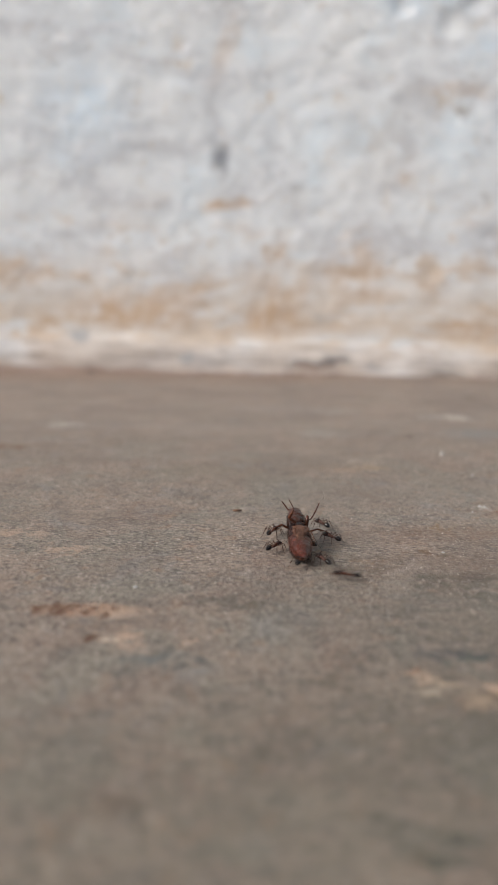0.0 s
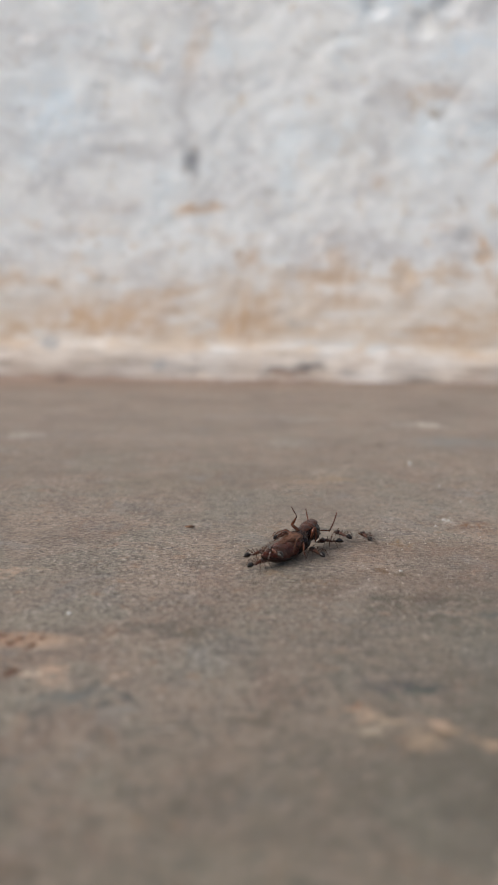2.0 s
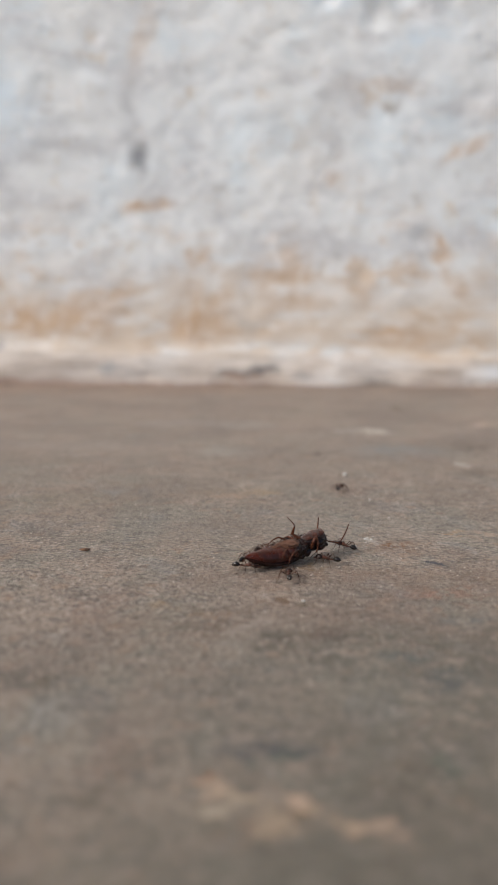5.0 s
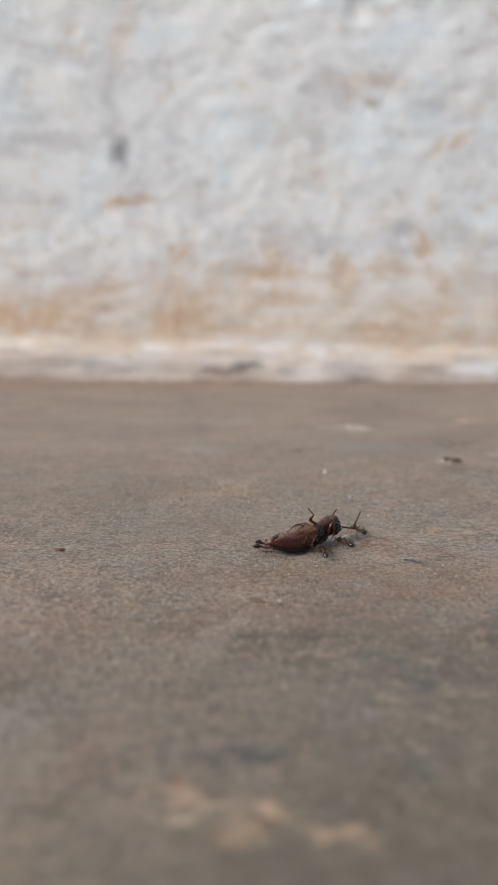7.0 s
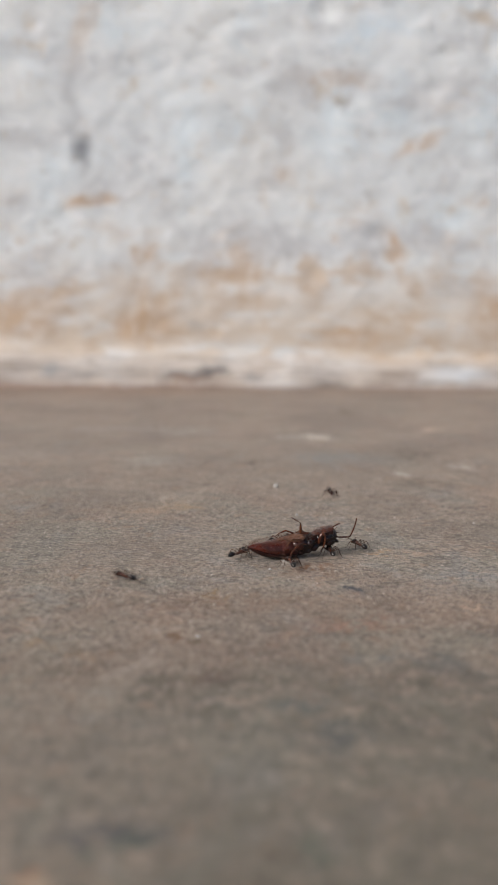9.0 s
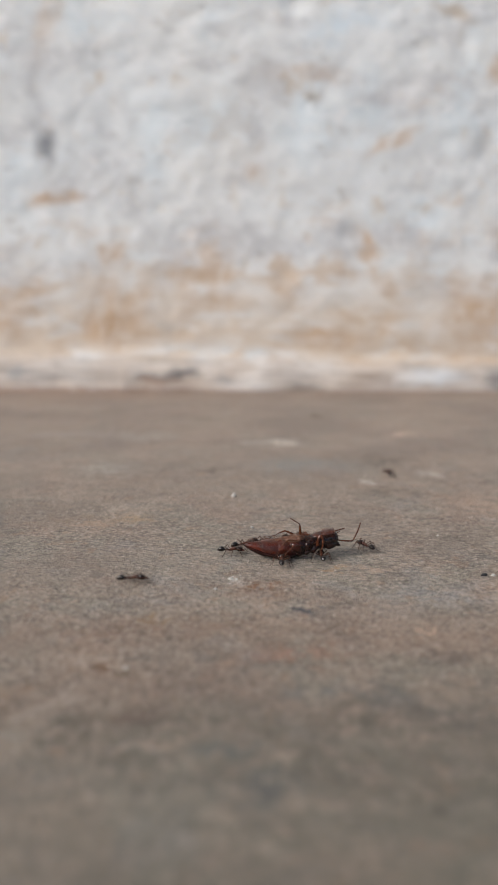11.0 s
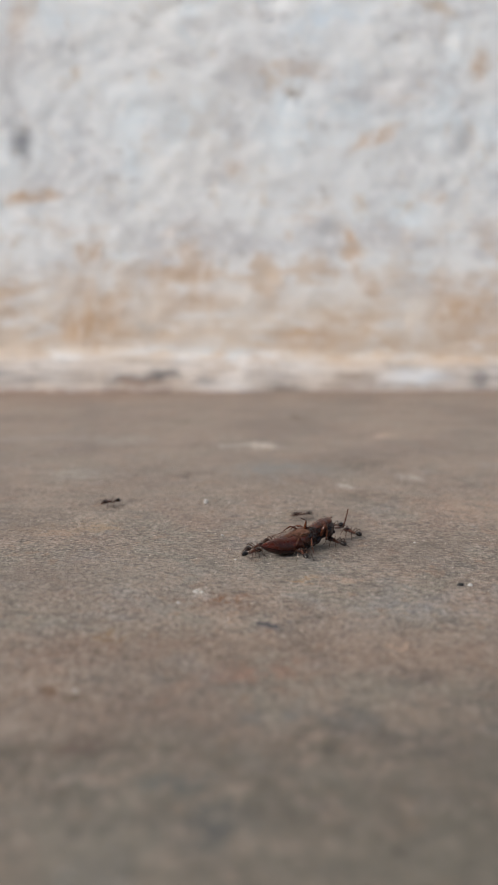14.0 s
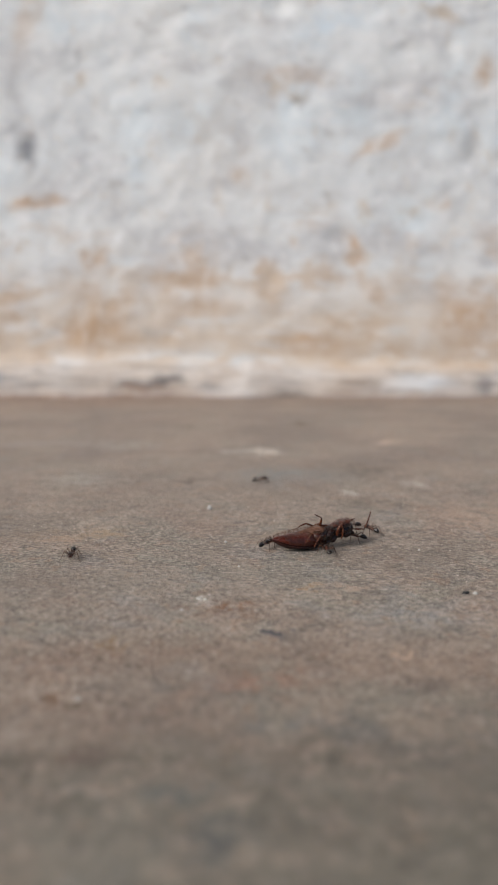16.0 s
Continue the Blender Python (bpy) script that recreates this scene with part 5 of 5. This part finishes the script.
    march(climber, [
        (0, 12.9, 160.7, 0, 128.8), (0.5, 14.8, 162.4, 0, 108.1), (0.9, 16.1, 164.3, 0, 100.1), (1.5, 15.2, 152.9, 3.8, 106.9),
        (2, 16.1, 156.8, 3.2, 115.6), (2.5, 18.8, 163, 3.4, 109.1), (3, 23.5, 169.9, 3.2, 110.3), (3.5, 30.5, 178.7, 1.5, 53.4),
        (4, 30.7, 182.4, 0, 47.4), (4.5, 33.4, 184.1, 0, 30.3), (7, 44.7, 190.9, 0, 37.5), (7.5, 49.6, 195.6, 0, 6.8), (8, 51, 198.5, 0, 30.5),
        (8.5, 53.5, 201.1, 0, -2.2), (9, 59.4, 205.6, 0, 25.8), (11.5, 67.7, 215.3, 0, -3.2), (12, 69.7, 215.2, 0, 3.7), (12.5, 76.3, 219.1, 0, 28),
        (13, 76.2, 219.2, 0, -4.3), (13.5, 76.7, 219.1, 0, 15.8), (14, 77.2, 220.9, 0, 17.3), (14.5, 79.4, 224.2, 0, 4.1),
        (15, 81.2, 226.9, 0, 30.7), (15.5, 81.6, 229, 0, 25.4), (16, 81.6, 229.1, 0, 38.1),], 12, 1.7)
    march(farside, [
        (0, 5.6, 167.6, 0, 66.7), (0.5, 7.4, 170.3, 0, 68), (0.9, 11.2, 175.1, 0, 70), (1.5, 16.3, 175.6, 0, 55.1), (2, 18.4, 177.3, 0, 47.2),
        (2.5, 22.6, 182.9, 0, 53.2), (3, 29.7, 190.2, 0, 32.1), (3.5, 35.1, 188.7, 0, 35.2), (4, 37.4, 187.9, 0, 27.7), (4.5, 40.2, 189.4, 0, 24.1),
        (7, 52, 198.4, 0, 23), (7.5, 55.2, 199.3, 0, 22.8), (8, 57.6, 204.5, 0, 22.7), (8.5, 60.1, 204.5, 0, 22.5), (9, 63.3, 207.7, 0, 18.3),
        (11.5, 77.5, 218.5, 0, 18.4), (12, 80.5, 219.6, 0, 18.1), (12.5, 82.7, 222.7, 0, 24.6), (13, 83.9, 222.2, 0, 18.1),
        (13.5, 85, 224.6, 0, 17.3), (14, 84.1, 225.8, 0, 17.4), (14.5, 85.8, 227.6, 0, 18.6), (15, 87, 230.1, 0, 18.9), (15.5, 87.9, 231.1, 0, 19),
        (16, 88.1, 231.6, 0, 18.9),], 12, 1.7)
    march(circler, [
        (0, 19.2, 142, 0, 165.6), (0.1, 9.5, 144.5, 0, 151.8), (0.2, 1.6, 151.5, 0, 137.5), (0.3, -4.9, 157.8, 0, 104.3),
        (0.4, -3.4, 171.3, 0, 61.3), (0.5, 6.3, 178.3, 0, 36.8), (0.6, 17.4, 186.9, 0, 15.1), (0.7, 27.3, 184, 0, -29.2),
        (0.8, 34.4, 177.4, 0, -66.3), (0.9, 34.4, 168, 0, -40), (1, 36.4, 167.5, 0, -88), (1.1, 35.6, 168.4, 0, -140),
        (1.15, 33.8, 168.9, 0, -180.1), (1.2, 32, 169.4, 0, -220.1), (1.3, 31.7, 171.6, 0, -273.1), (1.35, 32, 172.1, 0, -317.7),
        (1.4, 32.2, 172.5, 0, -362.3), (1.5, 33.6, 171.5, 0, -401.8), (1.6, 36, 169.1, 0, -393.9), (1.7, 37.6, 168.8, 0, -381.4),
        (1.75, 38.6, 168.2, 0, -340.6), (1.8, 39.6, 167.7, 0, -299.8), (1.9, 39, 171.1, 0, -256.8), (2, 37.3, 177.6, 0, -253.9),
        (2.1, 35.4, 183.6, 0, -253), (2.2, 33, 191.7, 0, -236.5), (2.3, 27.5, 195.5, 0, -170.6), (2.4, 21.6, 189.9, 0, -130.9),
        (2.5, 16.7, 183, 0, -138.1), (2.6, 11, 180.4, 0, -129.9), (2.7, 9.9, 174.9, 0, -98.7), (2.8, 9.2, 168.8, 0, -92.4),
        (2.9, 9.5, 164.1, 0, -66.5), (3, 13.2, 159.6, 0, -23.9), (3.1, 20.2, 159.4, 0, 4.6), (3.2, 27.7, 160.8, 0, 1), (3.3, 32.7, 159.6, 0, -2.4),
        (3.4, 38.7, 160.3, 0, 21.3), (3.5, 43.3, 163.7, 0, 48.4), (3.6, 48.1, 170.9, 0, 46.8), (3.8, 53.1, 174.2, 0, 11.8),
        (4, 58.4, 173.1, 0, 21.6), (4.1, 67.7, 180, 0, 44.7), (4.2, 75.7, 190.2, 0, 68.3), (4.3, 76.1, 201.1, 0, 97.3), (4.4, 73.5, 207.3, 0, 103.8),
        (4.5, 73.5, 211.8, 0, 135.3), (4.7, 57.9, 222.7, 0, 93.9), (5.6, 70.3, 259.2, 0, 54.5), (6.8, 102.7, 285.7, 0, -13.5),
        (7.2, 110.6, 249.5, 0, -46.9), (7.3, 114.1, 259.6, 0, 6.4), (7.4, 117.7, 269.6, 0, 59.7), (7.5, 123.9, 272.3, 0, 29.7),
        (7.9, 141.6, 283.3, 0, 67.1), (8.1, 137.9, 290.1, 0, 107.6), (8.3, 134.3, 296.9, 0, 148.2), (8.4, 123.3, 294.6, 0, 202.6),
        (8.5, 114.9, 288.8, 0, 213.7), (8.6, 111.9, 287, 0, 231.4), (8.7, 105.7, 277.2, 0, 224.3), (8.9, 82.9, 258.7, 0, 227.7),
        (9, 77.7, 246.4, 0, 268.9), (9.1, 82.5, 236.7, 0, 311.5), (9.15, 86.6, 234.3, 0, 354.3), (9.2, 90.6, 231.9, 0, 397),
        (10.2, 111.2, 258.4, 0, 425.6), (11.3, 111.9, 278.8, 0, 479.4), (11.5, 103.4, 272.2, 0, 556.2), (11.6, 99.1, 275.1, 0, 509.3),
        (11.8, 92.4, 278.8, 0, 517.4), (12, 89.9, 278.9, 0, 499.2), (12.1, 87.8, 282.8, 0, 510.3), (12.3, 81.9, 283.5, 0, 553.4),
        (12.5, 74, 279.5, 0, 562.9), (12.6, 68.4, 277.8, 0, 560.5), (12.8, 60.4, 274.4, 0, 579.5), (13, 56.4, 267.9, 0, 596.8),
        (13.1, 55, 266.1, 0, 585.9), (13.3, 49.1, 260.4, 0, 586.1), (13.5, 43.3, 253.9, 0, 574.1), (13.8, 40.5, 254.5, 0, 539.4),
        (14, 39.2, 254, 0, 572.5), (14.5, 37.1, 252.4, 0, 617.2), (15, 38.1, 249.2, 0, 622.1), (15.2, 36.3, 246.8, 0, 604.3),
        (15.4, 35.4, 243.5, 0, 613.8), (15.6, 34.4, 240.3, 0, 620), (15.8, 33.5, 232.8, 0, 626.2), (16, 33, 219.1, 0, 628),], 22, 3.0)
    march(roamer, [
        (0, 91.4, 149.2, 0, 171.8), (8.4, 91.4, 149.2, 0, 171.8), (8.5, 77.4, 151.3, 0, 168.9), (8.6, 65.5, 154.3, 0, 159.1),
        (8.7, 54.1, 160.2, 0, 148.7), (8.9, 32.7, 174.3, 0, 138.6), (9, 27.6, 183.5, 0, 143.5), (9.2, 9.5, 191.5, 0, 157.4),
        (9.6, -4.5, 196.9, 0, 127.2), (10, -1.7, 199.8, 0, 61.3), (10.4, 1.1, 202.6, 0, -4.6), (11, 40.1, 193.3, 0, 2.3),
        (11.15, 46.4, 199, 0, 76.2), (11.3, 52.8, 204.7, 0, 150), (11.4, 47.2, 211, 0, 205), (11.5, 43.7, 215.3, 0, 245),
        (11.55, 47.4, 221, 0, 287.5), (11.6, 51.1, 226.7, 0, 330), (11.7, 62.1, 231.9, 0, 381.4), (11.8, 73.5, 235.4, 0, 364.2),
        (11.9, 82.9, 233.4, 0, 334.9), (12, 91.5, 227, 0, 322.5), (12.1, 94.6, 224.4, 0, 300), (12.3, 95.5, 225.3, 0, 240),
        (12.5, 96, 226.3, 0, 210), (12.7, 94.8, 225.6, 0, 175), (13, 93.3, 226.9, 0, 175), (13.5, 91.1, 228.7, 0, 175), (14, 92.5, 231.5, 0, 170),
        (14.5, 94.3, 232.7, 0, 170), (15, 96.4, 236.1, 0, 165), (15.5, 95.9, 237.3, 0, 170), (16, 96.8, 237.3, 0, 170),], 22, 3.0)
    march(forager, [
        (0, 115.5, 193.1, 0, -167.8), (11.7, 115.5, 193.1, 0, -167.8), (11.8, 106.6, 191.2, 0, -169.1), (11.9, 98.8, 189.9, 0, -167.4),
        (12, 89.4, 187.3, 0, -212), (12.1, 86.9, 197.3, 0, -220), (12.3, 88.1, 204.2, 0, -240), (12.5, 89.5, 206.6, 0, -300),
        (12.7, 91.6, 209.2, 0, -360), (12.9, 96.5, 211.1, 0, -420), (13, 98.5, 210.3, 0, -475), (13.1, 98.5, 212.4, 0, -480),
        (13.3, 98.8, 215.1, 0, -470), (13.5, 101.6, 219.3, 0, -460), (13.55, 104.5, 222.8, 0, -420), (13.6, 107.4, 226.3, 0, -380),
        (13.65, 108.2, 231, 0, -324.5), (13.7, 109, 235.8, 0, -269), (13.8, 107.1, 242.5, 0, -214.3), (13.9, 97.1, 244, 0, -174.4),
        (14, 86.6, 240.5, 0, -162.6), (14.1, 75.9, 237.3, 0, -154.4), (14.2, 68.5, 231.9, 0, -140.7), (14.3, 62.9, 226.7, 0, -143.3),
        (14.4, 52.7, 220.1, 0, -145.9), (14.5, 42.5, 212.9, 0, -166.9), (14.6, 30.2, 214.8, 0, -197.8), (14.7, 23.4, 219.1, 0, -249.7),
        (14.8, 25.1, 228.7, 0, -295.5), (14.9, 31.8, 236.6, 0, -319.9), (15, 41.1, 242.2, 0, -319.5), (15.1, 44.3, 247.3, 0, -280.6),
        (15.2, 43.5, 254.8, 0, -256.3), (15.3, 41, 260.8, 0, -252.7), (15.4, 39, 269.5, 0, -264.8), (15.5, 39.6, 276.1, 0, -303.3),
        (15.6, 46, 280.2, 0, -345.3), (15.7, 57.4, 280.8, 0, -358.7), (15.8, 68.5, 280.7, 0, -364.4), (15.9, 74.5, 279.5, 0, -348),
        (16, 79.6, 283.1, 0, -324.5),], 22, 3.0)
    # the queen's feelers and one loose leg are pulled about by the workers
    dragged, upright, leg, raised = PULLED
    base = Matrix.Translation(dragged.location.copy())
    walk(dragged, [(t, base @ pose(0, 0, 0, 0, dip, turn)) for t, dip, turn in FEELER_PULL])
    base = Matrix.Translation(upright.location.copy())
    walk(upright, [(t, base @ pose(0, 0, 0, roll, dip, 0)) for t, dip, roll in FEELER_LEAN])
    base = Matrix.Translation(leg.location.copy())
    walk(leg, [(t, base @ pose(0, 0, 0, 0, 0, turn)) for t, turn in LEG_SWING])
    base = Matrix.Translation(raised.location.copy())
    walk(raised, [(t, base @ pose(0, 0, 0, roll, dip, turn)) for t, roll, dip, turn in LEG_LEAN])


motions()
